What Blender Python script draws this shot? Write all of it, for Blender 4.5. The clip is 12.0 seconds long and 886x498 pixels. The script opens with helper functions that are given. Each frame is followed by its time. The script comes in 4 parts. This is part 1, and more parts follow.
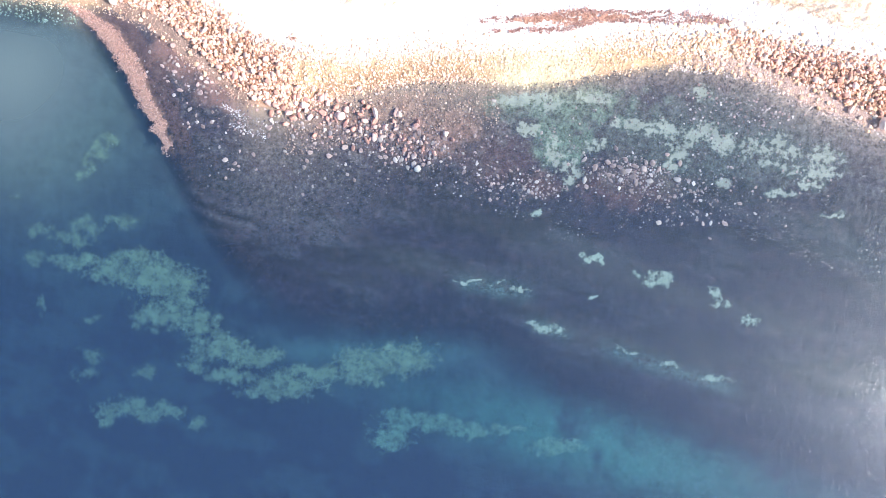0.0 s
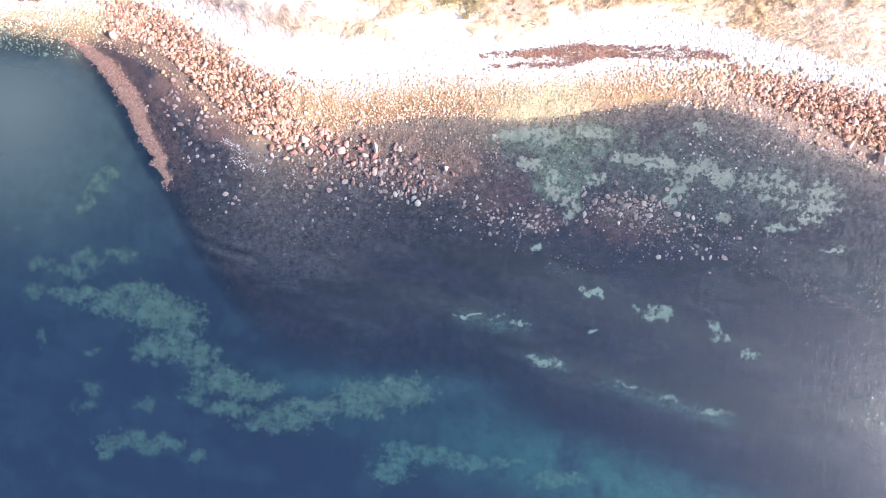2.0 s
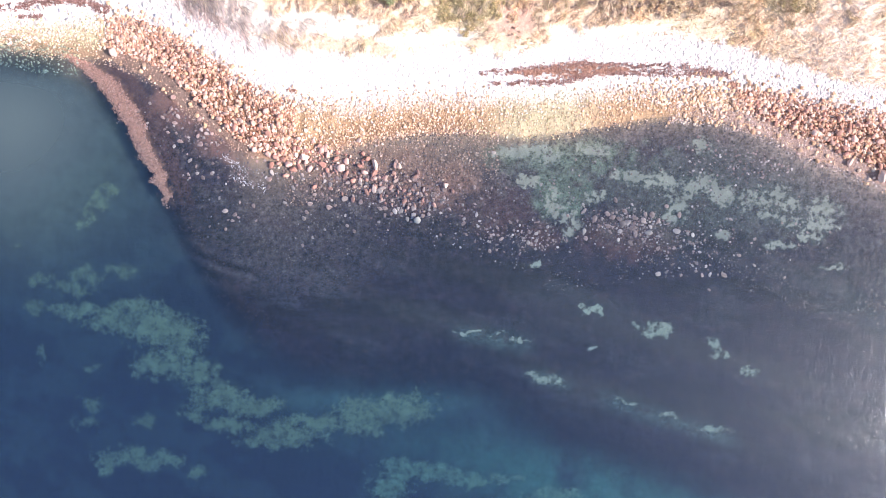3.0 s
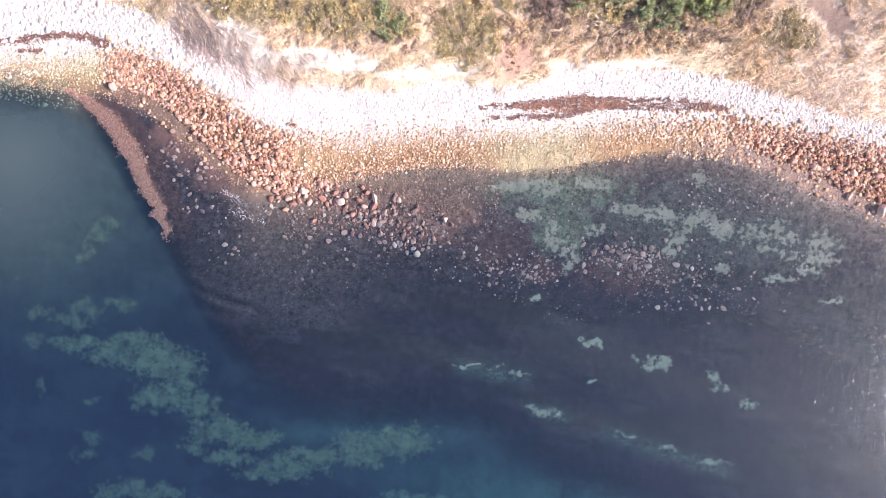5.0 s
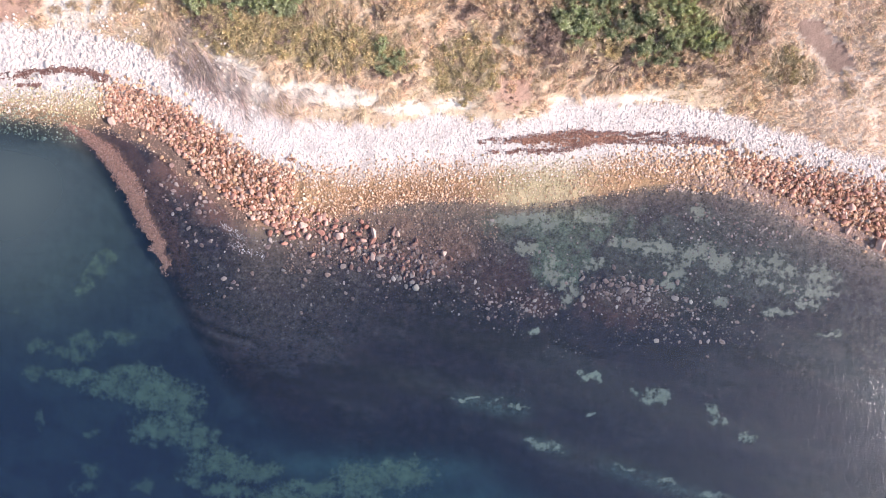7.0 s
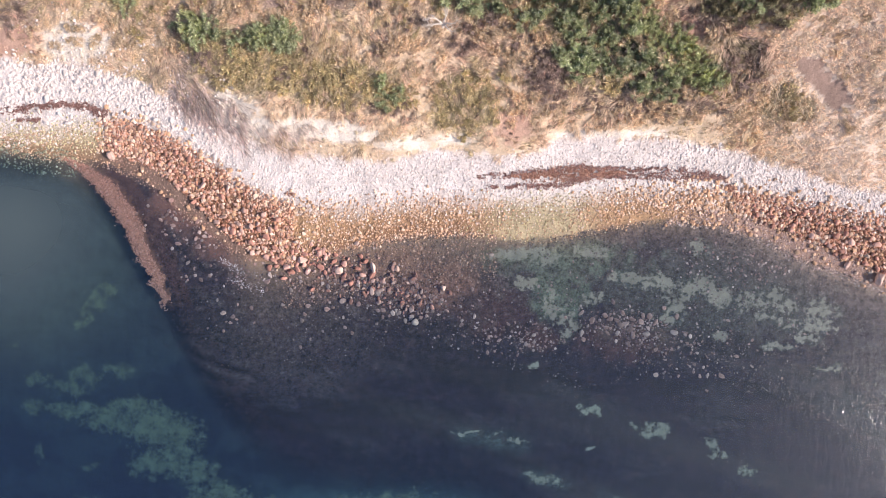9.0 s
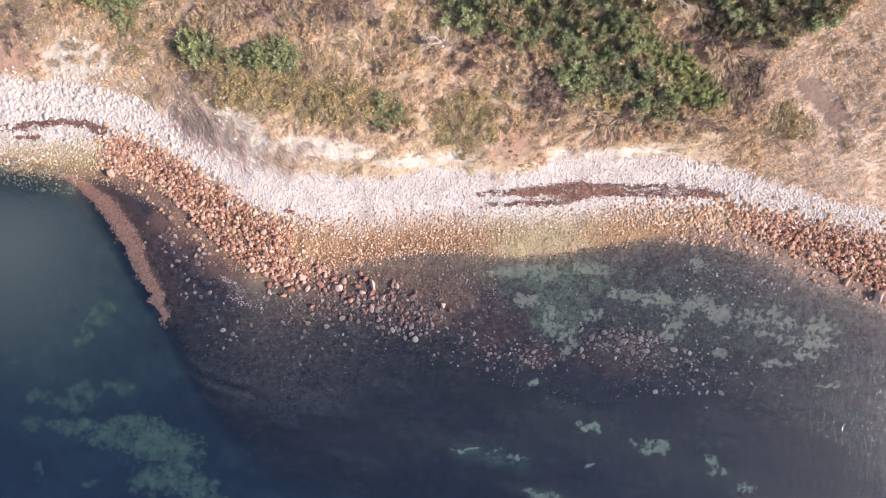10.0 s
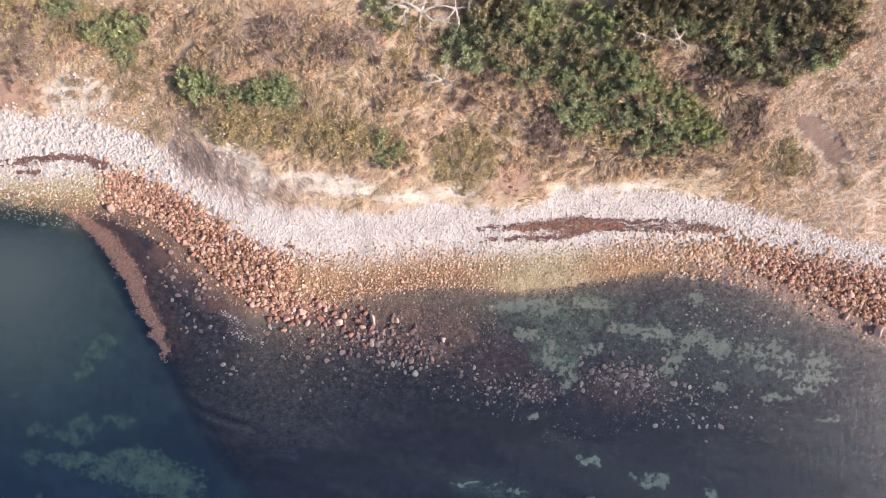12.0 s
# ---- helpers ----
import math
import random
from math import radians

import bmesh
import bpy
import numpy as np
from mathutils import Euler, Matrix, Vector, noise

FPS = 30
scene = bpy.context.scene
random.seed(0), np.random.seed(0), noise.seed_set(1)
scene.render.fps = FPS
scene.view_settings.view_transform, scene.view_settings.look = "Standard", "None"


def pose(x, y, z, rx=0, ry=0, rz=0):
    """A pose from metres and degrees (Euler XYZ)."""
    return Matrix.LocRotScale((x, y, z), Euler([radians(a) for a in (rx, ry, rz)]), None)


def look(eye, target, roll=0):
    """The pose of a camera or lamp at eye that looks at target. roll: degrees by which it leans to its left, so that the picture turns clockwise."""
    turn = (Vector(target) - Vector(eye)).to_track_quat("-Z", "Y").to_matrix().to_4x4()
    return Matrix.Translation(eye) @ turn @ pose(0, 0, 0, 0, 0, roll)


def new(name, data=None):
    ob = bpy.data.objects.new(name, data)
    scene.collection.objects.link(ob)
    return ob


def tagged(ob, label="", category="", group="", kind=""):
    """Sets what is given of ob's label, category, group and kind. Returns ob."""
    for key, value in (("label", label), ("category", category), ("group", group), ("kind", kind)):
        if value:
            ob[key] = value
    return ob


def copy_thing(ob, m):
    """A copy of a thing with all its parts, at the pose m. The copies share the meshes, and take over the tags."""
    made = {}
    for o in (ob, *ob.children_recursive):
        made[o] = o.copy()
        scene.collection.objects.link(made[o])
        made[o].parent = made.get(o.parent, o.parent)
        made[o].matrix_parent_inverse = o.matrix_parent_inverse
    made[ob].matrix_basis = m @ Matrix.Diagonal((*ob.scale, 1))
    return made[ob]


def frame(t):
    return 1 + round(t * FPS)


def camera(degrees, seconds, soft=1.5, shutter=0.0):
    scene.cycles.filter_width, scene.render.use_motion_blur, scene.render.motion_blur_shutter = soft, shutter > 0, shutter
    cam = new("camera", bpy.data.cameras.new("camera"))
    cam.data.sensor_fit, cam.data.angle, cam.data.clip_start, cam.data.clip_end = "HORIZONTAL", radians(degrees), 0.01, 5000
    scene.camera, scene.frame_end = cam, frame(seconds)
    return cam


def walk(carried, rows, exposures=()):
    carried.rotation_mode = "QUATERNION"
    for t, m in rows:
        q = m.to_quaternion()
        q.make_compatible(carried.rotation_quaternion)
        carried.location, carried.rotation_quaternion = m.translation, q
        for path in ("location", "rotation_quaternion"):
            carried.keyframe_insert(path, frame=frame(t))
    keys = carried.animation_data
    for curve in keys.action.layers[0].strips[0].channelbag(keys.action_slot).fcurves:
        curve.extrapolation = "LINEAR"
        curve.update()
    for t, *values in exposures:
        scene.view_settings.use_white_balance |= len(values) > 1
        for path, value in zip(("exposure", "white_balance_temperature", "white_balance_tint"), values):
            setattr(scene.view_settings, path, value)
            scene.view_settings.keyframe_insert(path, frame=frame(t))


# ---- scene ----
cam = camera(70.0, 12.0, soft=1.0)
METRES, EYE, TILT, LEAN, TURN = 36.6, 113.2, -90.0, 0.0, 0.0
ROWS = [
    (0.0, 0.0, 0.0, 0.0, 0.0, 0.0, -0.0),
    (0.5, -0.0003, -0.0012, 0.0423, -0.0, -0.02, -0.01),
    (1.0, -0.0005, -0.0018, 0.0832, -0.01, 0.0, -0.02),
    (1.5, -0.0001, -0.0026, 0.1258, -0.01, 0.01, -0.04),
    (2.0, -0.0007, -0.0031, 0.1677, -0.02, 0.02, -0.07),
    (2.5, -0.0002, -0.0037, 0.2093, -0.02, 0.04, -0.08),
    (3.0, 0.0002, -0.0046, 0.2502, -0.03, 0.05, -0.09),
    (5.0, 0.0014, -0.0061, 0.4152, -0.04, 0.07, -0.09),
    (5.5, 0.0018, -0.0066, 0.4556, -0.05, 0.1, -0.08),
    (6.0, 0.003, -0.007, 0.4973, -0.06, 0.09, -0.07),
    (6.5, 0.004, -0.0076, 0.5384, -0.07, 0.1, -0.06),
    (7.0, 0.0043, -0.0079, 0.58, -0.08, 0.1, -0.06),
    (9.0, 0.0057, -0.0089, 0.747, -0.11, 0.15, -0.06),
    (9.5, 0.0061, -0.0096, 0.7897, -0.12, 0.14, -0.06),
    (10.0, 0.0061, -0.01, 0.8321, -0.13, 0.14, -0.06),
    (10.5, 0.0063, -0.0104, 0.8738, -0.13, 0.15, -0.06),
    (11.0, 0.0063, -0.0113, 0.916, -0.12, 0.15, -0.05),
    (11.5, 0.0061, -0.0121, 0.9589, -0.12, 0.15, -0.05),
    (12.0, 0.0058, -0.0128, 0.9998, -0.13, 0.17, -0.05),
]
walk(cam, [(t, pose(0, 0, EYE, TILT, LEAN, TURN) @ pose(METRES * x, METRES * y, METRES * z, 90 + pitch, roll, yaw)) for t, x, y, z, yaw, pitch, roll in ROWS],
     exposures=[(0.0, 1.58, 5930, 9), (1.5, 1.24, 6050, 13), (3.0, 1.02, 6180, 17), (6.0, 0.56, 6350, 20), (9.0, 0.27, 6560, 19), (12.0, 0.11, 6720, 18)])

# ---- world and sun ----
SUN_TO = Vector((0.82, -0.22, 0.53)).normalized()
world = bpy.data.worlds.new("sky")
scene.world = world
world.use_nodes = True
wn = world.node_tree
sky = wn.nodes.new("ShaderNodeTexSky")
sky.sky_type, sky.sun_disc = "NISHITA", False
sky.sun_elevation = math.asin(SUN_TO.z)
sky.sun_rotation = math.atan2(SUN_TO.x, SUN_TO.y)
sky.air_density, sky.dust_density = 1.0, 1.5
wn.links.new(sky.outputs[0], wn.nodes["Background"].inputs[0])
wn.nodes["Background"].inputs[1].default_value = 0.12
sun = new("sun", bpy.data.lights.new("sun", "SUN"))
sun.data.energy, sun.data.angle, sun.data.color = 4.2, radians(0.55), (1.0, 0.94, 0.86)
sun.matrix_world = look(SUN_TO * 60, (0, 0, 0))

# ---- materials ----


class Nodes:
    """A small wrapper that makes node graphs short to write."""

    def __init__(self, name):
        self.m = bpy.data.materials.new(name)
        self.m.use_nodes = True
        self.t = self.m.node_tree
        self.t.nodes.clear()
        self.out = self.t.nodes.new("ShaderNodeOutputMaterial")

    def add(self, kind, **pins):
        n = self.t.nodes.new(kind)
        for k, v in pins.items():
            self.set(n.inputs[k.replace("_", " ")], v)
        return n

    def set(self, pin, v):
        if isinstance(v, bpy.types.NodeSocket):
            self.t.links.new(v, pin)
        else:
            pin.default_value = v

    def noise(self, where, scale, detail=4.0, rough=0.6):
        return self.add("ShaderNodeTexNoise", Vector=where, Scale=scale, Detail=detail, Roughness=rough).outputs["Fac"]

    def math(self, op, a, b=0.0):
        n = self.t.nodes.new("ShaderNodeMath")
        n.operation = op
        self.set(n.inputs[0], a)
        self.set(n.inputs[1], b)
        return n.outputs[0]

    def span(self, v, a, b, c, d):
        n = self.t.nodes.new("ShaderNodeMapRange")
        for i, w in enumerate((v, a, b, c, d)):
            self.set(n.inputs[i], w)
        return n.outputs[0]

    def mix(self, f, a, b, blend="MIX"):
        n = self.t.nodes.new("ShaderNodeMix")
        n.data_type, n.blend_type = "RGBA", blend
        self.set(n.inputs[0], f)
        self.set(n.inputs[6], a if isinstance(a, bpy.types.NodeSocket) else (*a, 1))
        self.set(n.inputs[7], b if isinstance(b, bpy.types.NodeSocket) else (*b, 1))
        return n.outputs[2]

    def gray(self, v):
        n = self.add("ShaderNodeCombineColor", Red=v, Green=v, Blue=v)
        return n.outputs[0]

    def coords(self):
        return self.add("ShaderNodeTexCoord").outputs["Object"]

    def bump(self, h, strength, distance):
        return self.add("ShaderNodeBump", Height=h, Strength=strength, Distance=distance).outputs[0]

    def attr(self, name, pin):
        n = self.t.nodes.new("ShaderNodeAttribute")
        n.attribute_name = name
        return n.outputs[pin]

    def finish(self, shader):
        self.t.links.new(shader, self.out.inputs[0])
        return self.m


def surface(name, dark, light, third=None, coarse=0.8, fine=7.0, rough=0.9, bump=0.4, rand="", spread=0.35, soft=0.0, each=0.0):
    """Two colours blended by noise at two scales, with relief; rand: 'object' or 'island' varies piece by piece."""
    g = Nodes(name)
    c = g.coords()
    a, b = g.noise(c, coarse), g.noise(c, fine)
    f = g.span(g.math("ADD", g.math("MULTIPLY", a, 0.6), g.math("MULTIPLY", b, 0.4)), 0.34, 0.66, 0, 1)
    col = g.mix(f, dark, light)
    if rand:
        r = g.add("ShaderNodeObjectInfo").outputs["Random"] if rand == "object" else g.add("ShaderNodeNewGeometry").outputs["Random Per Island"]
        if third:
            col = g.mix(g.span(r, 0.45, 1.0, 0, 1), col, third)
        r2 = g.math("FRACT", g.math("MULTIPLY", r, 7.31))
        col = g.mix(1.0, col, g.gray(g.span(r2, 0, 1, 1 - spread, 1 + spread)), "MULTIPLY")
    if each:
        r = g.add("ShaderNodeObjectInfo").outputs["Random"]
        r3 = g.math("FRACT", g.math("MULTIPLY", r, 13.7))
        col = g.mix(g.span(r3, 0.55, 1.0, 0, 0.45), col, g.mix(0.5, light, (0.55, 0.5, 0.42)))
        col = g.mix(1.0, col, g.gray(g.span(r, 0, 1, 1 - each, 1 + each)), "MULTIPLY")
    p = g.add("ShaderNodeBsdfPrincipled", Base_Color=col, Roughness=rough)
    if bump:
        g.set(p.inputs["Normal"], g.bump(b, bump, 0.12))
    shader = p.outputs[0]
    if soft:
        tl = g.add("ShaderNodeBsdfTranslucent", Color=col)
        mx = g.add("ShaderNodeMixShader", Fac=soft)
        g.set(mx.inputs[1], shader)
        g.set(mx.inputs[2], tl.outputs[0])
        shader = mx.outputs[0]
    return g.finish(shader)


def ground_material():
    """Zone colours with soil, weed and sand: bare sand shows where its spread, broken by noise, is high enough."""
    g = Nodes("ground")
    c = g.coords()
    base, reef = g.attr("tint", "Color"), g.attr("reef", "Fac")
    a, b, d = g.noise(c, 0.35, 5), g.noise(c, 1.8, 6, 0.75), g.noise(c, 6.0, 4, 0.7)
    v = g.math("ADD", g.math("MULTIPLY", a, 0.33), g.math("ADD", g.math("MULTIPLY", b, 0.37), g.math("MULTIPLY", d, 0.3)))
    col = g.mix(1.0, base, g.gray(g.span(v, 0.33, 0.67, 0.5, 1.5)), "MULTIPLY")
    col = g.mix(g.math("SUBTRACT", g.span(d, 0.55, 0.75, 0, 0.16), g.math("MULTIPLY", reef, 0.16)), col, (0.33, 0.26, 0.2))
    # weed and rubble on the drowned reef
    clumps, rubble = g.noise(c, 1.05, 5, 0.7), g.noise(c, 2.6, 4, 0.7)
    mottle = g.math("ADD", g.math("MULTIPLY", clumps, 0.5), g.math("MULTIPLY", rubble, 0.5))
    col = g.mix(reef, col, g.mix(1.0, col, g.gray(g.span(mottle, 0.36, 0.64, 0.05, 1.75)), "MULTIPLY"))
    col = g.mix(g.math("MULTIPLY", reef, g.span(g.noise(c, 0.5, 4, 0.65), 0.5, 0.68, 0, 0.4)), col, (0.06, 0.03, 0.03))
    col = g.mix(g.math("MULTIPLY", reef, g.span(rubble, 0.6, 0.72, 0, 0.5)), col, (0.13, 0.10, 0.095))
    # sand
    bare, spread = g.attr("bare", "Color"), g.attr("spread", "Fac")
    deep = g.span(g.add("ShaderNodeSeparateXYZ", Vector=c).outputs["Z"], -3.2, -1.6, 1.0, 0.0)
    broad = g.math("MULTIPLY", g.math("SUBTRACT", g.noise(c, 0.45, 3, 0.55), 0.5), g.span(deep, 0, 1, 3.6, 5.0))
    fine = g.math("MULTIPLY", g.math("SUBTRACT", g.noise(c, 1.15, 4, 0.6), 0.5), g.span(deep, 0, 1, 6.2, 4.2))
    sand = g.span(g.math("ADD", spread, g.math("ADD", broad, fine)), g.span(deep, 0, 1, -0.25, -0.7), g.span(deep, 0, 1, 0.62, 1.25), 0, 1)
    sand = g.math("MULTIPLY", sand, g.attr("cover", "Fac"))
    col = g.mix(sand, col, g.mix(1.0, bare, g.gray(g.span(a, 0.35, 0.65, 0.82, 1.18)), "MULTIPLY"))
    p = g.add("ShaderNodeBsdfPrincipled", Base_Color=col, Roughness=0.95, Normal=g.bump(b, 0.5, 0.3))
    return g.finish(p.outputs[0])


def water_material():
    g = Nodes("sea_water")
    c = g.coords()
    depth, silt_haze = g.attr("depth", "Fac"), g.attr("silt_haze", "Fac")
    clear = g.math("POWER", 2.718, g.math("MULTIPLY", depth, -0.10))
    fac = g.math("SUBTRACT", 1.0, clear)
    fac = g.math("MAXIMUM", g.math("ADD", fac, 0.1), silt_haze)
    st = g.add("ShaderNodeMapping", Vector=c)
    st.inputs["Scale"].default_value = (1.5, 0.6, 1.0)
    st.inputs["Rotation"].default_value = (0, 0, radians(-8))
    w = st.outputs[0]
    big = g.add("ShaderNodeTexNoise", Vector=w, Scale=0.8, Detail=2.0, Roughness=0.5).outputs["Fac"]
    mid = g.add("ShaderNodeTexNoise", Vector=w, Scale=3.2, Detail=1.0, Roughness=0.5).outputs["Fac"]
    small = g.add("ShaderNodeTexNoise", Vector=w, Scale=5.4, Detail=0.5, Roughness=0.5).outputs["Fac"]
    h = g.math("ADD", g.math("MULTIPLY", big, 0.5), g.math("ADD", g.math("MULTIPLY", mid, 0.35), g.math("MULTIPLY", small, 0.26)))
    n = g.bump(h, 1.0, 0.074)
    tint = g.mix(fac, (0.98, 0.99, 0.99), (0.145, 0.585, 0.665))
    tr = g.add("ShaderNodeBsdfTransparent", Color=tint)
    body = g.mix(silt_haze, (0.020, 0.041, 0.097), (0.115, 0.150, 0.145))
    df = g.add("ShaderNodeBsdfDiffuse", Color=body, Normal=g.bump(h, g.span(silt_haze, 0.0, 0.3, 1.0, 0.12), 0.3))
    m1 = g.add("ShaderNodeMixShader", Fac=fac)
    g.set(m1.inputs[1], tr.outputs[0])
    g.set(m1.inputs[2], df.outputs[0])
    fr = g.add("ShaderNodeFresnel", IOR=1.34, Normal=n)
    gl = g.add("ShaderNodeBsdfGlossy", Color=g.gray(g.math("MULTIPLY", fr.outputs[0], 0.78)), Roughness=0.15, Normal=n)
    sheen = g.add("ShaderNodeBsdfGlossy", Color=g.gray(g.math("MULTIPLY", fr.outputs[0], 0.36)), Roughness=0.38, Normal=g.bump(h, 1.0, 0.13))
    m2 = g.t.nodes.new("ShaderNodeAddShader")
    m3 = g.t.nodes.new("ShaderNodeAddShader")
    g.set(m3.inputs[0], gl.outputs[0])
    g.set(m3.inputs[1], sheen.outputs[0])
    g.set(m2.inputs[0], m1.outputs[0])
    g.set(m2.inputs[1], m3.outputs[0])
    return g.finish(m2.outputs[0])


M_GROUND, M_WATER = ground_material(), water_material()
M_WHITE = surface("bleached_stone", (0.68, 0.59, 0.54), (0.85, 0.77, 0.715), (0.76, 0.63, 0.56), rand="island", spread=0.22)
M_TAN = surface("ochre_stone", (0.52, 0.29, 0.17), (0.72, 0.475, 0.30), (0.78, 0.60, 0.475), rand="island", spread=0.35)
M_PEBBLE = surface("brown_pebble", (0.34, 0.18, 0.11), (0.61, 0.40, 0.245), (0.70, 0.53, 0.39), rand="island", spread=0.45)
M_RUST = surface("rust_cobble", (0.31, 0.135, 0.085), (0.58, 0.315, 0.21), (0.72, 0.50, 0.39), rand="island", spread=0.5)
M_WET = surface("wet_stone", (0.188, 0.0938, 0.0625), (0.4, 0.237, 0.169), (0.475, 0.325, 0.25), rand="island", spread=0.5, rough=0.5)
M_YELLOW = surface("algae_tinged_stone", (0.44, 0.365, 0.19), (0.62, 0.53, 0.32), (0.6, 0.51, 0.40), rand="island", spread=0.3)
M_BOULDER = surface("rust_boulder", (0.40, 0.185, 0.135), (0.60, 0.33, 0.25), (0.68, 0.46, 0.375), fine=3.0, rand="object", spread=0.34)
M_RED_BOULDER = surface("red_boulder", (0.36, 0.16, 0.12), (0.57, 0.30, 0.23), (0.66, 0.45, 0.38), fine=3.0, rand="object", spread=0.3)
M_PINK_ROCK = surface("pale_pink_rock", (0.50, 0.33, 0.265), (0.70, 0.51, 0.43), (0.74, 0.60, 0.52), fine=3.0, rand="object", spread=0.15)
M_WHITE_ROCK = surface("bleached_rock", (0.64, 0.56, 0.51), (0.84, 0.76, 0.70), (0.74, 0.61, 0.54), fine=3.0, rand="object", spread=0.18)
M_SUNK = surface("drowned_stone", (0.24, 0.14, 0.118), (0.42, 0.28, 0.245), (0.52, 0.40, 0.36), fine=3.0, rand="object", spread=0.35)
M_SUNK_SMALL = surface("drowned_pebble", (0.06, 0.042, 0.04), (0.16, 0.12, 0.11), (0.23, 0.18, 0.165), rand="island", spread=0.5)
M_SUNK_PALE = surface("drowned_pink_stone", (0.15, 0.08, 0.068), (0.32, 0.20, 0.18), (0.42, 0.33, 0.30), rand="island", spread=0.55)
M_WETPINK = surface("wet_pink_gravel", (0.24, 0.15, 0.125), (0.44, 0.30, 0.26), (0.55, 0.42, 0.38), rand="island", spread=0.4, rough=0.6)
M_WEEDY = surface("weedy_stone", (0.13, 0.135, 0.08), (0.33, 0.32, 0.22), (0.45, 0.43, 0.34), rand="island", spread=0.45)
M_WRACK = surface("dry_seaweed", (0.18, 0.08, 0.055), (0.40, 0.20, 0.135), (0.50, 0.28, 0.20), rand="island")
M_WRACK_DARK = surface("dark_dry_seaweed", (0.13, 0.06, 0.05), (0.31, 0.16, 0.13), (0.42, 0.25, 0.21), rand="island")
M_REDWEED = surface("red_seaweed", (0.28, 0.13, 0.09), (0.53, 0.26, 0.185), (0.59, 0.355, 0.275), rand="island")
M_DARKWEED = surface("dark_red_weed", (0.03, 0.014, 0.013), (0.065, 0.032, 0.028), (0.09, 0.05, 0.042), rand="island")
M_BARK = surface("grey_bark", (0.20, 0.15, 0.12), (0.36, 0.29, 0.25), rand="object")
M_DEAD = surface("bleached_wood", (0.62, 0.53, 0.45), (0.80, 0.72, 0.63), rand="object", spread=0.15)
M_TWIG = surface("mauve_twigs", (0.30, 0.20, 0.185), (0.54, 0.41, 0.38), (0.6, 0.48, 0.40), rand="island", spread=0.4)
M_LEAF = surface("green_leaves", (0.145, 0.18, 0.08), (0.56, 0.63, 0.32), (0.80, 0.77, 0.54), coarse=0.5, rand="island", spread=0.5, bump=0, soft=0.32, rough=0.6, each=0.25)
M_LIME = surface("yellow_green_leaves", (0.35, 0.40, 0.16), (0.66, 0.70, 0.36), (0.80, 0.75, 0.48), coarse=0.5, rand="island", spread=0.5, bump=0, soft=0.35, rough=0.6, each=0.25)
M_OLIVE = surface("olive_leaves", (0.42, 0.354, 0.168), (0.78, 0.648, 0.36), (0.84, 0.648, 0.432), coarse=0.5, rand="island", spread=0.5, bump=0, soft=0.32, rough=0.7, each=0.25)
M_BROWN = surface("withered_leaves", (0.55, 0.396, 0.242), (0.847, 0.649, 0.429), (0.86, 0.715, 0.561), coarse=0.5, rand="island", spread=0.5, bump=0, soft=0.32, rough=0.8, each=0.25)
M_GREYLEAF = surface("grey_olive_leaves", (0.16, 0.145, 0.0725), (0.507, 0.45, 0.254), (0.841, 0.711, 0.493), coarse=0.5, rand="island", spread=0.5, bump=0, soft=0.25, rough=0.7, each=0.35)
M_PALE = surface("straw_leaves", (0.594, 0.44, 0.275), (0.847, 0.66, 0.44), (0.86, 0.726, 0.55), coarse=0.5, rand="island", spread=0.4, bump=0, soft=0.32, rough=0.8, each=0.25)
M_SCRUB = surface("dark_scrub_leaves", (0.189, 0.128, 0.108), (0.459, 0.331, 0.277), (0.594, 0.459, 0.378), coarse=0.5, rand="island", spread=0.5, bump=0, soft=0.28, rough=0.8, each=0.25)
M_FOAM = surface("sea_foam", (0.66, 0.62, 0.65), (0.80, 0.77, 0.79), rough=0.5)

# ---- numbers in the plane: noise, curves, heights ----
TABLE = np.random.RandomState(7).rand(256, 256)


def lattice(x, y):
    xi, yi = np.floor(x).astype(int), np.floor(y).astype(int)
    fx, fy = x - xi, y - yi
    fx, fy = fx * fx * (3 - 2 * fx), fy * fy * (3 - 2 * fy)
    a, b = TABLE[xi % 256, yi % 256], TABLE[(xi + 1) % 256, yi % 256]
    c, d = TABLE[xi % 256, (yi + 1) % 256], TABLE[(xi + 1) % 256, (yi + 1) % 256]
    return (a * (1 - fx) + b * fx) * (1 - fy) + (c * (1 - fx) + d * fx) * fy


def fbm(x, y, octaves=4, gain=0.55):
    total, weight, norm = 0.0, 1.0, 0.0
    for k in range(octaves):
        total = total + weight * lattice(x * 2 ** k + 17.3 * k, y * 2 ** k + 5.1 * k)
        norm += weight
        weight *= gain
    return total / norm


def smooth(a, b, v):
    s = np.clip((v - a) / (b - a), 0, 1)
    return s * s * (3 - 2 * s)


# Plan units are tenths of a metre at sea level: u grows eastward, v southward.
OVER, FOCUS = 113.2, 1119.6


def plan_xy(u, v, z=0.0):
    s = (OVER - z) / FOCUS
    return 0.35 + (u - 784) * s, 36.9 + (441 - v) * s


def plan_uv(x, y, z=0.0):
    s = (OVER - z) / FOCUS
    return 784 + (x - 0.35) / s, 441 - (y - 36.9) / s


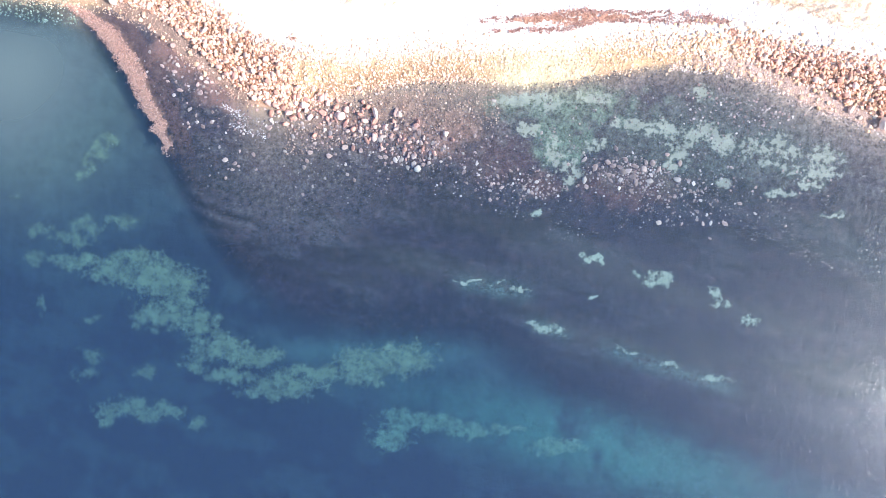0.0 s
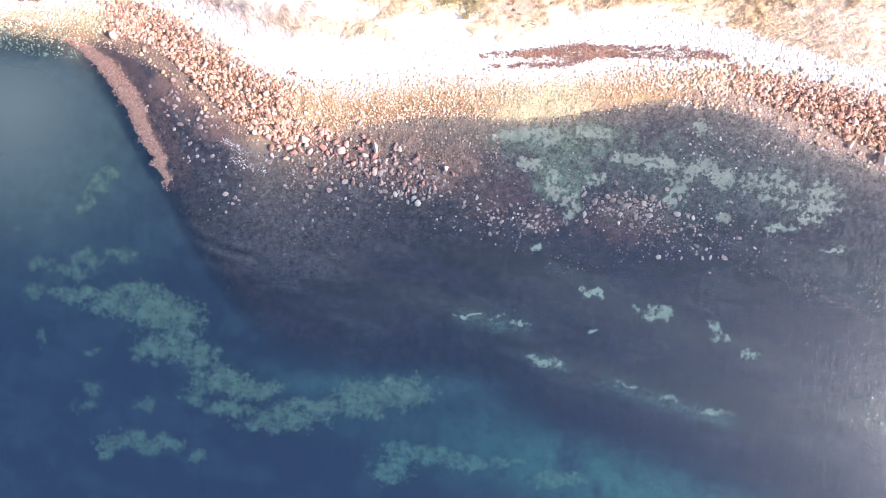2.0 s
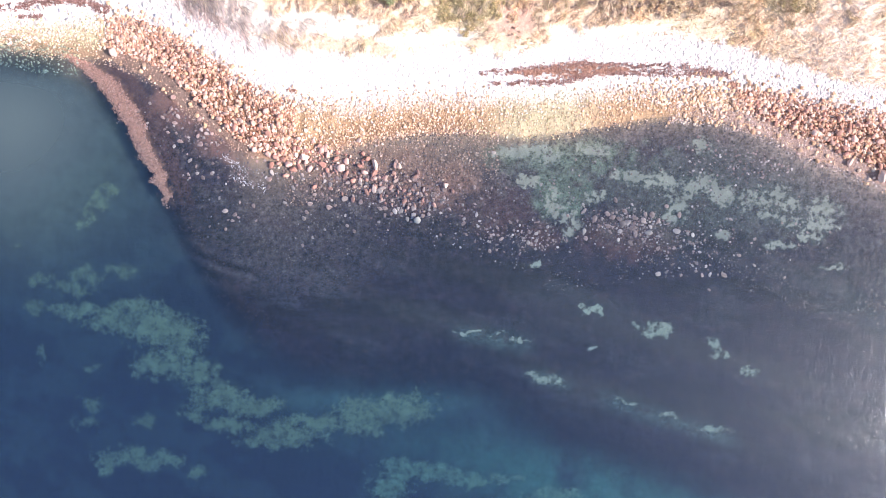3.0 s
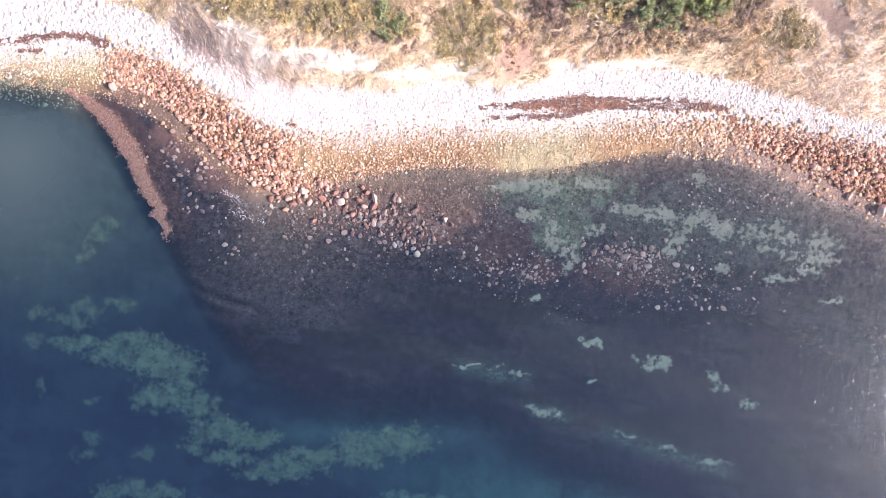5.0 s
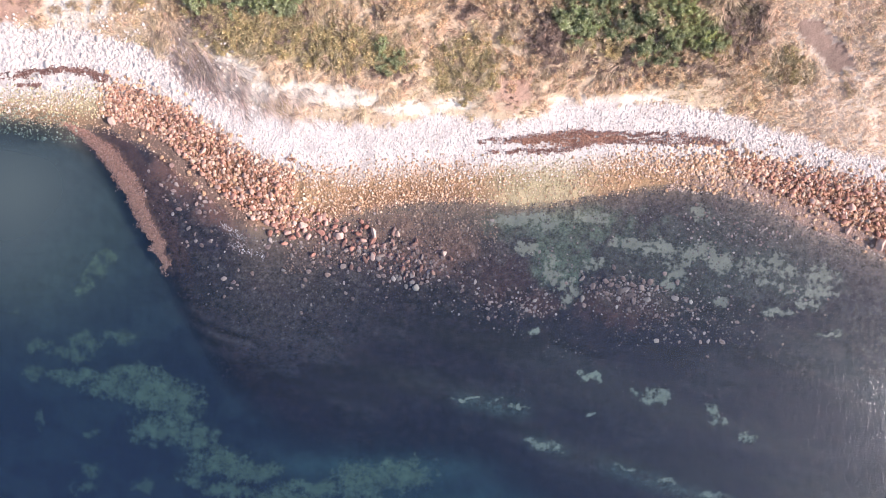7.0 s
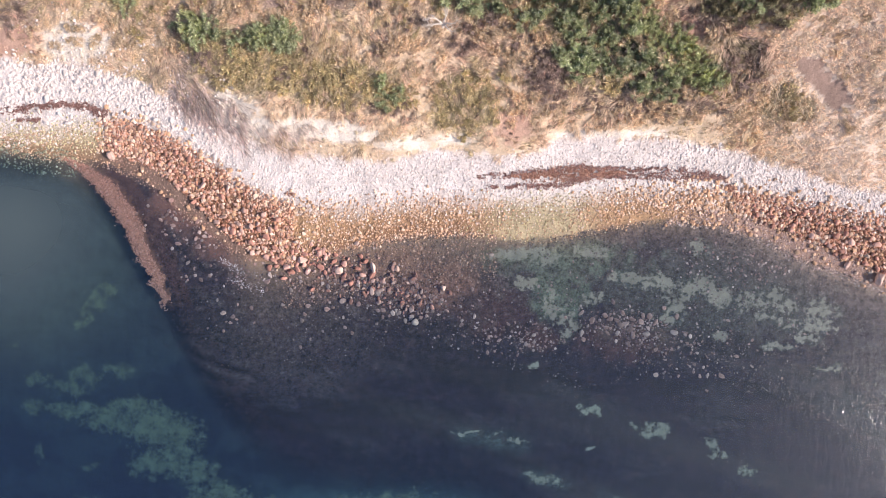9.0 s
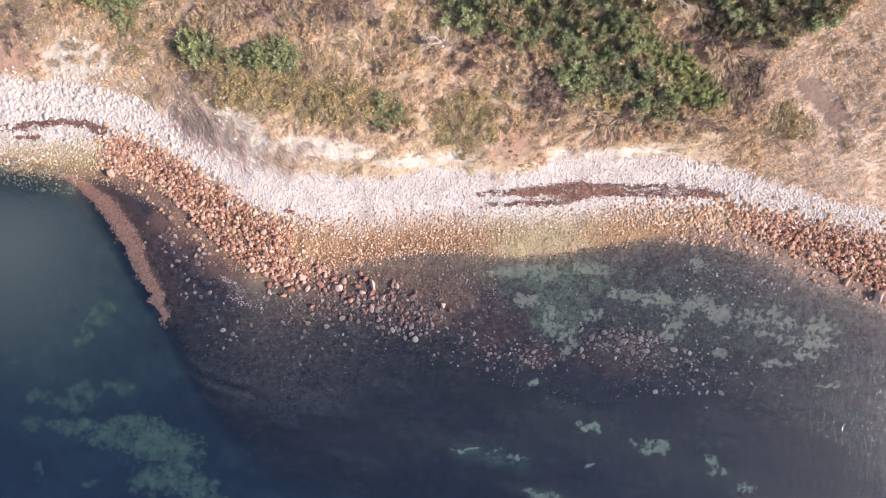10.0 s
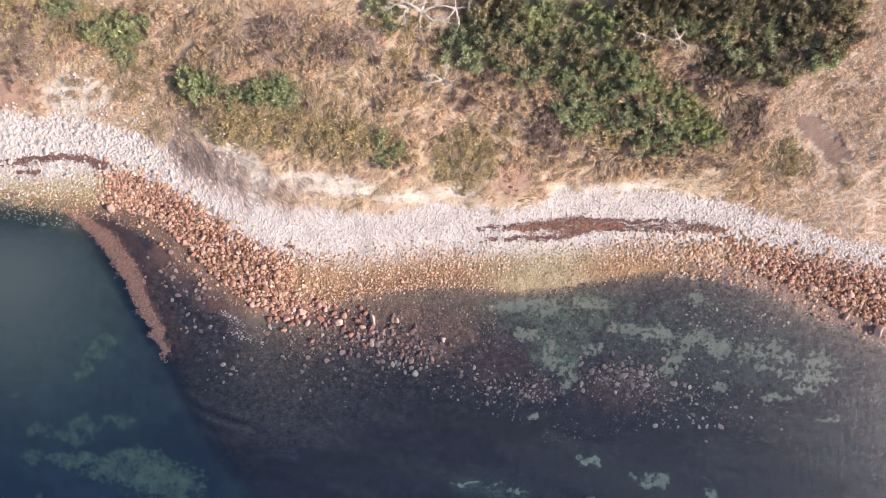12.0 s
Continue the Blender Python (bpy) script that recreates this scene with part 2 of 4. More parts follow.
STEP = np.arange(0, 1601, 50)
WATERLINE = [350, 366, 370, 376, 386, 408, 448, 492, 528, 556, 556, 548, 534, 522, 513, 508, 505, 508, 514, 514, 508, 498, 488, 482, 480, 482, 494, 512, 538, 558, 576, 598, 612]
BOULDER_FOOT = [330, 345, 350, 352, 360, 376, 404, 452, 506, 536, 556, 548, 534, 522, 513, 508, 505, 508, 514, 510, 500, 488, 474, 462, 456, 456, 464, 482, 508, 530, 548, 570, 584]
OCHRE = [330, 328, 326, 318, 306, 318, 338, 366, 402, 432, 455, 462, 465, 463, 458, 455, 452, 452, 450, 448, 446, 442, 438, 437, 437, 437, 438, 440, 446, 454, 464, 476, 484]
BEACHTOP = [197, 204, 200, 210, 225, 236, 256, 290, 322, 346, 364, 366, 372, 378, 375, 362, 358, 368, 370, 358, 330, 335, 339, 336, 342, 350, 355, 372, 386, 405, 424, 430, 436]
REEF_EDGE = [330, 345, 372, 405, 470, 560, 650, 745, 812, 868, 904, 926, 940, 946, 949, 948, 948, 958, 990, 1028, 1058, 1076, 1090, 1104, 1118, 1134, 1150, 1168, 1186, 1202, 1218, 1234, 1250]


def curve(values, u):
    fine = np.arange(-200, 1801, 5.0)
    line = np.interp(fine, STEP, values)
    k = np.exp(-np.linspace(-2, 2, 15) ** 2)
    line = np.convolve(np.pad(line, 7, "edge"), k / k.sum(), "valid")
    return np.interp(u, fine, line)


def height(x, y):
    """Ground height over the whole plan: sea floor, beach, and the slope behind it."""
    u, v = plan_uv(x, y)
    w, t, e = curve(WATERLINE, u), curve(BEACHTOP, u), curve(REEF_EDGE, u)
    out = np.clip((v - w) * 0.1, 0, 400)
    floor = -(0.22 * (1 - np.exp(-out / 1.5)) + 0.052 * np.minimum(out, 60)) - 1.6 * smooth(-30, 60, v - e) * smooth(0, 40, v - w)
    up = np.clip((w - v) / np.maximum(w - t, 20), 0, 1)
    beach = 1.3 * up ** 0.8
    back = np.clip((t - v) * 0.1, 0, 90)
    steep = 0.27 + 0.30 * smooth(-5, 60, x)
    land = 0.7 * smooth(0, 2.5, back) + back * steep + 1.6 * (fbm(x * 0.09, y * 0.09) - 0.5) * smooth(1, 8, back)
    return np.where(v > w, floor, beach + land) + 0.3 * (fbm(x * 0.5, y * 0.5, 4) - 0.5)


def put(u, v):
    """The place on the ground under a plan position."""
    z = np.zeros_like(np.asarray(u, float))
    for _ in range(6):
        x, y = plan_xy(u, v, z)
        z = height(x, y)
    return x, y, z


def blobs(u, v, zones):
    """How far inside the nearest of some ellipses (u, v, ru, rv) a place is: 1 in the middle, 0 at the rim."""
    best = np.full(np.shape(u), -9.0)
    for a, b, ra, rb in zones:
        near = (np.abs(u - a) < 3 * ra) & (np.abs(v - b) < 3 * rb)
        best[near] = np.maximum(best[near], 1 - ((u[near] - a) / ra) ** 2 - ((v[near] - b) / rb) ** 2)
    return best


SAND_DIM = [(70, 760, 20, 10), (60, 805, 15, 14), (120, 775, 34, 13), (150, 752, 22, 12), (215, 745, 28, 10), (192, 600, 13, 10), (172, 622, 15, 12), (154, 645, 14, 14), (144, 664, 11, 10), (28, 700, 12, 6), (160, 979, 24, 14), (150, 1014, 26, 8), (255, 1009, 15, 12), (160, 912, 20, 5), (70, 894, 8, 12)]
SAND_WEST = [(130, 815, 42, 11), (190, 826, 42, 18),
             (240, 806, 40, 14), (270, 842, 50, 28), (318, 862, 34, 34), (288, 908, 46, 22), (345, 922, 34, 20), (385, 968, 42, 22), (340, 994, 22, 12)]
SAND_SOUTH = [(440, 984, 48, 15), (400, 1019, 32, 12), (500, 1034, 62, 20), (450, 1049, 26, 10), (560, 1009, 56, 11), (640, 999, 52, 26), (710, 989, 48, 23),
              (640, 1024, 34, 10), (230, 1071, 46, 13), (272, 1078, 36, 15), (186, 1084, 13, 20), (345, 1099, 14, 12)]
SAND_SOUTH_2 = [(720, 1094, 48, 16), (790, 1099, 48, 12), (688, 1128, 30, 18), (830, 1115, 27, 10), (890, 1109, 34, 7), (980, 1139, 36, 12)]
SAND_EAST = [(905, 545, 40, 12), (960, 545, 28, 14), (1040, 536, 36, 11), (972, 630, 15, 26), (1000, 652, 16, 18), (1010, 678, 15, 14), (1050, 620, 22, 12), (1120, 585, 38, 11),
             (1170, 592, 36, 16), (1196, 630, 19, 30), (1186, 655, 20, 12), (1216, 604, 20, 15), (1250, 596, 23, 14), (1274, 615, 20, 18)]
SAND_EAST_2 = [(1330, 630, 30, 15), (1370, 620, 30, 18), (1392, 637, 22, 10), (1462, 640, 32, 13), (1450, 665, 32, 19), (1430, 690, 20, 9), (1400, 662, 28, 8), (1380, 704, 26, 7),
               (1360, 652, 22, 9), (1240, 530, 20, 16), (1275, 690, 12, 8), (1470, 745, 24, 5), (930, 590, 20, 12)]
SAND_SPOTS = [(1030, 817, 6, 9), (1048, 819, 13, 9), (1130, 842, 13, 6), (1165, 848, 19, 10), (1150, 859, 9, 8), (1262, 880, 9, 10), (1275, 895, 18, 6), (1325, 922, 13, 7),
              (945, 932, 13, 5), (966, 942, 20, 7), (915, 869, 16, 5), (888, 859, 10, 4), (822, 857, 26, 3), (1050, 887, 5, 5), (940, 738, 12, 6), (1110, 977, 15, 4), (1185, 999, 15, 5), (1260, 1026, 26, 6)]
SAND_FAINT = [(1000, 545, 160, 40), (990, 600, 60, 60)]
PALE_BANK = [(510, 312, 30, 12), (560, 322, 90, 22), (620, 330, 50, 20), (450, 320, 60, 18), (710, 348, 60, 14), (130, 170, 70, 45), (1080, 330, 110, 10), (800, 340, 50, 12), (400, 290, 60, 40)]
BRUSH = [(345, 255, 55, 48), (410, 310, 75, 40), (480, 345, 60, 22)]
PALE_PATH = [(1550, 85, 26, 30), (1512, 124, 30, 16), (1470, 147, 30, 9), (1430, 165, 24, 8)]
RUSTY = [(905, 320, 40, 36), (20, 165, 50, 40), (30, 250, 25, 14), (1050, 350, 25, 8), (930, 130, 25, 18), (1210, 150, 60, 25)]
OLIVE_GROUND = [(480, 230, 130, 40), (620, 250, 120, 40), (830, 290, 70, 60), (460, 170, 90, 40), (210, 60, 60, 50), (1100, 180, 180, 80), (930, 60, 120, 70), (1400, 280, 50, 40)]
PURPLE_GROUND = [(540, 70, 130, 60), (360, 205, 40, 20), (30, 110, 50, 60), (970, 220, 60, 50), (1150, 280, 90, 25), (1330, 230, 40, 50), (1230, 130, 90, 40), (1300, 60, 40, 30)]
TRACK = [(1440, 216, 26, 18), (1456, 236, 28, 18), (1474, 254, 30, 18), (1488, 274, 26, 18)]
# ground under trees and shrubs, darkened to paint the shade between crowns
WOOD_SHADE = [(1250, 30, 180, 60), (1450, 60, 80, 50), (880, 40, 60, 60), (1100, 200, 120, 60), (1320, 200, 40, 50)]


def mixed(base, colour, amount):
    return base * (1 - amount[..., None]) + np.asarray(colour) * amount[..., None]


def strip(u, v):
    """The mat of red weed along the western edge of the reef: 1 on it."""
    line = np.interp(v, [372, 410, 460, 520, 590, 640], [116, 178, 219, 249, 284, 302])
    wide = np.interp(v, [372, 400, 460, 560, 620, 660], [8, 19, 19, 13, 6, 1])
    return smooth(1.25, 0.8, np.abs(u - line) / wide) * smooth(366, 376, v) * smooth(650, 615, v)


def tints(x, y, z):
    """The base colours of the ground, zone by zone, with shade painted under the woods, and the silt and haze in the
    water above it.
    """
    u, v = plan_uv(x, y, z)
    n1, n2, n3 = fbm(u * 0.05, v * 0.05, 5, 0.65), fbm(u * 0.016 + 9, v * 0.016, 4), fbm(u * 0.13 + 40, v * 0.13, 3)
    w, o, t, e = curve(WATERLINE, u), curve(OCHRE, u), curve(BEACHTOP, u), curve(REEF_EDGE, u)
    sea = np.broadcast_to(np.array((0.007, 0.014, 0.020)), (*np.shape(u), 3)).copy()
    sea = mixed(sea, (0.04, 0.062, 0.064), 0.6 * smooth(0.42, 0.66, fbm(u * 0.014 + v * 0.006 + 5, v * 0.02 - u * 0.006 + 30, 5, 0.6)))
    sea = mixed(sea, (0.11, 0.29, 0.22), 0.9 * np.exp(-((u - 1090) / 320) ** 2 - ((v - 1150 - (u - 1090) * 0.26) / 66) ** 2) * smooth(0.12, 0.6, n2 + 0.1))
    sea = mixed(sea, (0.09, 0.12, 0.105), 0.8 * np.exp(-((u - 70) / 190) ** 2 - ((v - 580) / 190) ** 2))
    sea = mixed(sea, (0.13, 0.23, 0.21), 0.55 * np.exp(-((u - 680) / 190) ** 2 - ((v - 975) / 22) ** 2))
    reef = np.broadcast_to(np.array((0.018, 0.011, 0.021)), sea.shape).copy()
    drift = fbm(u * 0.006 + v * 0.004, v * 0.03 - u * 0.007 + 3, 4)
    reef = mixed(reef, (0.008, 0.005, 0.008), smooth(0.40, 0.62, drift))
    reef = mixed(reef, (0.05, 0.043, 0.05), 0.5 * smooth(0.52, 0.68, fbm(u * 0.01 + v * 0.004 + 31, v * 0.04 - u * 0.011, 3)))
    reef = mixed(reef, (0.13, 0.055, 0.044), 0.65 * smooth(0.0, 0.9, blobs(u, v, [(1110, 690, 110, 50), (960, 690, 40, 30), (740, 620, 130, 40), (600, 590, 120, 40), (880, 640, 80, 60)]) + 1.2 * (n1 - 0.5)))
    reef = mixed(reef, (0.16, 0.12, 0.105), 0.6 * smooth(0.52, 0.68, fbm(u * 0.17 + 3, v * 0.19 + 8, 2)) * smooth(280, 60, v - w))
    reef = mixed(reef, (0.088, 0.067, 0.08), 0.4 * smooth(230, 30, v - w))
    reef = mixed(reef, (0.003, 0.003, 0.006), 0.95 * smooth(85, 25, e - v + 50 * (n1 - 0.5)) * smooth(480, 700, u))
    reef = mixed(reef, (0.25, 0.125, 0.095), 0.85 * smooth(-0.2, 0.8, blobs(u, v, [(640, 560, 170, 45), (430, 520, 110, 50), (330, 455, 70, 60), (760, 590, 90, 50)]) + 1.6 * (n1 - 0.5)))
    reef = mixed(reef, (0.075, 0.062, 0.066), 0.28 * smooth(-0.3, 0.7, blobs(u, v, [(430, 690, 130, 75), (560, 730, 120, 60)]) + 1.2 * (n1 - 0.5)))
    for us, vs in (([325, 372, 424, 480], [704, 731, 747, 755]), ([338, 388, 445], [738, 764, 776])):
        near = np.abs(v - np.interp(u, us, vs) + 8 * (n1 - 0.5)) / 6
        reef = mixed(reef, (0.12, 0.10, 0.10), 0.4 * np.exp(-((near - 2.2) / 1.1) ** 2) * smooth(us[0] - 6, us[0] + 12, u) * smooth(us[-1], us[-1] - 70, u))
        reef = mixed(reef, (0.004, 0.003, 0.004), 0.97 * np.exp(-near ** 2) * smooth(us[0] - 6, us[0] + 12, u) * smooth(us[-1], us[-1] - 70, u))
    reef = mixed(reef, (0.125, 0.13, 0.105), 0.42 * smooth(-0.3, 0.8, blobs(u, v, [(1270, 610, 270, 95)]) + 2.0 * (n1 - 0.5)))
    for (ua, va, ub, vb), wide in (((1060, 974, 1300, 1046), 15), ((800, 858, 940, 880), 16), ((930, 930, 1010, 950), 12)):
        line = va + (u - ua) * (vb - va) / (ub - ua) + 16 * (n1 - 0.5)
        reef = mixed(reef, (0.07, 0.11, 0.105), 0.7 * np.exp(-((v - line) / wide) ** 2) * smooth(ua - 20, ua + 30, u) * smooth(ub + 20, ub - 30, u))
    band = 12 + 30 * smooth(590, 720, v)
    inside = smooth(1, -1, (v - e + 40 * (n1 - 0.5)) / band)
    sea = sea * (1 - inside[..., None]) + reef * inside[..., None]
    uw, vw = u + 26 * (fbm(u * 0.045 + 3, v * 0.045, 3) - 0.5), v + 22 * (fbm(u * 0.045 + 77, v * 0.045 + 8, 3) - 0.5)
    green, grey = (0.24, 0.275, 0.15), (0.285, 0.265, 0.215)
    spread, cover, bare = np.full(np.shape(u), -3.0), np.full(np.shape(u), 0.7), np.broadcast_to(np.array(green), sea.shape).copy()
    for lists, lift, much, sand in (((SAND_WEST, SAND_SOUTH), 0.1, 0.92, (0.26, 0.30, 0.175)), ((SAND_SOUTH_2,), 0.05, 0.7, (0.30, 0.42, 0.26)), ((SAND_EAST, SAND_EAST_2), -0.14, 0.97, grey), ((SAND_SPOTS,), 0.05, 0.85, (0.36, 0.365, 0.29)), ((SAND_DIM,), -0.12, 0.66, green)):
        k = np.maximum(np.maximum.reduce([blobs(uw, vw, zone) for zone in lists]), -3.5) * 0.85 + lift
        sea = mixed(sea, (0.05, 0.075, 0.06), 0.4 * much * smooth(-1.6, 0.6, k + 2.5 * (n1 - 0.5)))
        more = k > spread
        spread, cover = np.where(more, k, spread), np.where(more, much, cover)
        bare[more] = sand
    sea = mixed(sea, (0.16, 0.20, 0.14), 0.65 * smooth(-0.2, 0.9, blobs(u, v, SAND_FAINT) + 2.4 * (n1 - 0.5)))
    sea = mixed(sea, (0.11, 0.05, 0.04), 0.6 * np.maximum(strip(u - 22 + 24 * (n1 - 0.5), v), strip(u - 36 + 24 * (n1 - 0.5), v)))
    sea = mixed(sea, (0.23, 0.12, 0.085), 0.9 * strip(u + 22 * (n3 - 0.5) + 14 * (n1 - 0.5), v))
    rim = np.exp(-np.clip(v - w + 20 * (n1 - 0.5), 0, 999) / (22 + 30 * smooth(920, 820, u)))
    sea = mixed(sea, (0.36, 0.245, 0.17), 0.85 * rim * smooth(-40, 40, np.abs(u - 290) - 130))
    sea = mixed(sea, (0.42, 0.28, 0.235), 0.55 * np.exp(-np.clip(v - w + 24 * (n1 - 0.5), 0, 999) / 24) * smooth(1200, 1330, u))
    sea = mixed(sea, (0.045, 0.045, 0.035), 0.75 * smooth(-0.2, 0.8, blobs(u, v, [(40, 385, 90, 26)]) + 1.2 * (n1 - 0.5)))
    # beach
    ochre = mixed(np.broadcast_to(np.array((0.46, 0.29, 0.16)), sea.shape), (0.52, 0.43, 0.27), smooth(90, 0, np.abs(u - 960) - 40) + smooth(50, 0, np.abs(u - 60) - 100))
    ochre = mixed(ochre, (0.25, 0.125, 0.08), 0.85 * np.clip(smooth(170, 230, u) * smooth(520, 440, u) + smooth(1290, 1380, u), 0, 1))
    ochre = mixed(ochre, (0.27, 0.15, 0.09), 0.8 * smooth(48, 8, w - v + 24 * (n1 - 0.5)) * smooth(900, 780, u))
    ochre = mixed(ochre, np.where(u < 800, 0.55, 1.0)[..., None] * np.array((0.40, 0.275, 0.225)), 0.85 * smooth(-6, 8, v - curve(BOULDER_FOOT, u) + 14 * (n1 - 0.5)) * np.maximum(smooth(1180, 1300, u), smooth(480, 420, u) * smooth(150, 200, u)))
    white = np.broadcast_to(np.array((0.78, 0.70, 0.65)), sea.shape)
    f = smooth(-26, 24, v - o + 34 * (n1 - 0.5))
    beach = white * (1 - f[..., None]) + ochre * f[..., None]
    # slope
    land = np.broadcast_to(np.array((0.70, 0.535, 0.375)), sea.shape).copy()
    land = mixed(land, (0.54, 0.375, 0.265), smooth(0.45, 0.7, n2))
    land = mixed(land, (0.72, 0.56, 0.40), smooth(0.5, 0.66, n1) * 0.8)
    land = mixed(land, (0.80, 0.65, 0.53), 0.8 * smooth(1350, 1430, u + 40 * (n1 - 0.5)))
    # the near-black zone is shade under the woods, put into the ground colour
    for zones, colour, much in ((OLIVE_GROUND, (0.33, 0.27, 0.14), 0.8), (PURPLE_GROUND, (0.31, 0.21, 0.19), 0.8), (WOOD_SHADE, (0.10, 0.08, 0.05), 0.85), (RUSTY, (0.52, 0.31, 0.235), 0.8), (PALE_BANK, (0.82, 0.735, 0.63), 0.9), (PALE_PATH, (0.78, 0.63, 0.49), 0.85)):
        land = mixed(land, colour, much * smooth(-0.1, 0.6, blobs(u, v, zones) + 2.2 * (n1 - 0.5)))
    land = mixed(land, (0.32, 0.205, 0.16), 0.9 * smooth(0.0, 0.3, blobs(u, v, TRACK) + 2.0 * (n1 - 0.5)))
    g = smooth(6, -8, v - t + 26 * (n1 - 0.5))
    shore = beach * (1 - g[..., None]) + land * g[..., None]
    k = smooth(8, -8, v - w + 20 * (n1 - 0.5))
    colour = sea * (1 - k[..., None]) + shore * k[..., None]
    silt_haze = 0.77 * np.exp(-((u - 30) / 230) ** 2 - ((v - 480) / 160) ** 2) * smooth(-20, 70, v - w) * smooth(-15, 35, v - curve(REEF_EDGE, u)) + 0.19 * np.exp(-((u - 950) / 160) ** 2 - ((v - 560) / 60) ** 2) + 0.2 * np.exp(-((u - 30) / 130) ** 2 - ((v - 640) / 90) ** 2)
    cloud = smooth(0.40, 0.62, fbm(u * 0.007 + v * 0.004 + 60, v * 0.028 - u * 0.008, 4))
    silt_haze += 0.07 * cloud * np.exp(-((u - 640) / 300) ** 2 - ((v - 800 - (u - 640) * 0.2) / 75) ** 2)
    silt_haze += 0.12 * cloud * np.exp(-((u - 420) / 120) ** 2 - ((v - 660) / 80) ** 2) + 0.06 * cloud * np.exp(-((u - 1200) / 300) ** 2 - ((v - 960 - (u - 1200) * 0.2) / 50) ** 2)
    drowned = inside * smooth(-4, 12 + 70 * smooth(920, 820, u), v - w) * (1 - strip(u, v))
    # milky haze painted over the outer reef to brighten it, added to the real silt
    veil = smooth(0.36, 0.64, fbm(u * 0.004 + v * 0.002 + 11, v * 0.021 - u * 0.007 + 40, 4, 0.5))
    silt_haze += (0.07 + 0.24 * veil) * smooth(650, 810, v) * smooth(-50, -130, v - e) * smooth(420, 640, u)
    return colour, np.clip(silt_haze, 0, 0.8), {"spread": spread, "cover": cover, "bare": bare, "reef": drowned}


# ---- mesh helpers ----


def mesh_of(name, verts, faces, material, shade=False):
    """A mesh from arrays of vertices and of faces that all have the same number of corners."""
    me = bpy.data.meshes.new(name)
    n, k = faces.shape
    me.vertices.add(len(verts))
    me.vertices.foreach_set("co", np.ascontiguousarray(verts, dtype=np.float32).ravel())
    me.loops.add(n * k)
    me.loops.foreach_set("vertex_index", np.ascontiguousarray(faces, dtype=np.int32).ravel())
    me.polygons.add(n)
    me.polygons.foreach_set("loop_start", np.arange(0, n * k, k, dtype=np.int32))
    me.polygons.foreach_set("use_smooth", np.full(n, shade))
    me.update(calc_edges=True)
    me.materials.append(material)
    return me


def part(name, me, parent, label=""):
    ob = new(name, me)
    ob.parent = parent
    return tagged(ob, label)


def grid(xs, ys):
    gx, gy = np.meshgrid(xs, ys)
    i = np.arange(len(xs) * len(ys)).reshape(len(ys), len(xs))
    quads = np.stack([i[:-1, :-1], i[:-1, 1:], i[1:, 1:], i[1:, :-1]], -1).reshape(-1, 4)
    return gx.ravel(), gy.ravel(), quads


def axis(lo, hi, step, far):
    mid = np.arange(lo, hi + step / 2, step)
    grow = step * np.cumsum(1.35 ** np.arange(1, 40))
    grow = grow[grow < far]
    return np.concatenate([lo - grow[::-1], mid, hi + grow])


# ---- the ground: one sheet from the sea floor up the slope ----
gx, gy, quads = grid(axis(-84, 84, 0.37, 2500), axis(-47, 82, 0.37, 2500))
gz = height(gx, gy)
me = mesh_of("ground", np.stack([gx, gy, gz], 1), quads, M_GROUND, True)
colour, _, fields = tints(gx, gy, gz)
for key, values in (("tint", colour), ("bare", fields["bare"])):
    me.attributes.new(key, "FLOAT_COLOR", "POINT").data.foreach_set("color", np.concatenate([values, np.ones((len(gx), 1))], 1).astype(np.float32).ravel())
for key in ("spread", "cover", "reef"):
    me.attributes.new(key, "FLOAT", "POINT").data.foreach_set("value", fields[key].astype(np.float32))
tagged(new("ground", me), "stony sea floor, cobble beach and dry grassy slope", "ground", kind="structure")

# ---- the sea ----
wx, wy, quads = grid(axis(-84, 84, 0.8, 2500), axis(-47, 60, 0.8, 2500))
floor_z = height(wx, wy)
me = mesh_of("water", np.stack([wx, wy, np.zeros_like(wx)], 1), quads, M_WATER, True)
_, silt_haze, _ = tints(wx, wy, floor_z)
for key, values in (("depth", np.clip(-floor_z, 0, 8)), ("silt_haze", silt_haze)):
    me.attributes.new(key, "FLOAT", "POINT").data.foreach_set("value", values.astype(np.float32))
tagged(new("water", me), "clear blue-green rippled sea water with sun glints", "water", kind="structure")

# ---- stones ----


def pebble(sub, seed, flat=0.7, lumps=0.22, cuts=7, deep=0.27):
    """A rounded stone with a few broken faces, about 1 m across: vertices and triangles."""
    r = np.random.RandomState(seed)
    bm = bmesh.new()
    bmesh.ops.create_icosphere(bm, subdivisions=sub, radius=0.5)
    v = np.array([p.co[:] for p in bm.verts])
    f = np.array([[p.index for p in q.verts] for q in bm.faces])
    bm.free()
    for _ in range(cuts):
        d = r.normal(size=3)
        d /= np.linalg.norm(d)
        cut = r.uniform(deep, 0.44)
        over = np.clip(v @ d - cut, 0, None)
        v = v - over[:, None] * d * 0.85
    d = r.normal(size=(6, 3)) * 3
    ph = r.uniform(0, 6, 6)
    v *= (1 + lumps * np.sin(v @ d.T + ph).mean(1))[:, None]
    v *= np.array([r.uniform(0.85, 1.15), r.uniform(0.75, 1.0), flat])
    return v, f


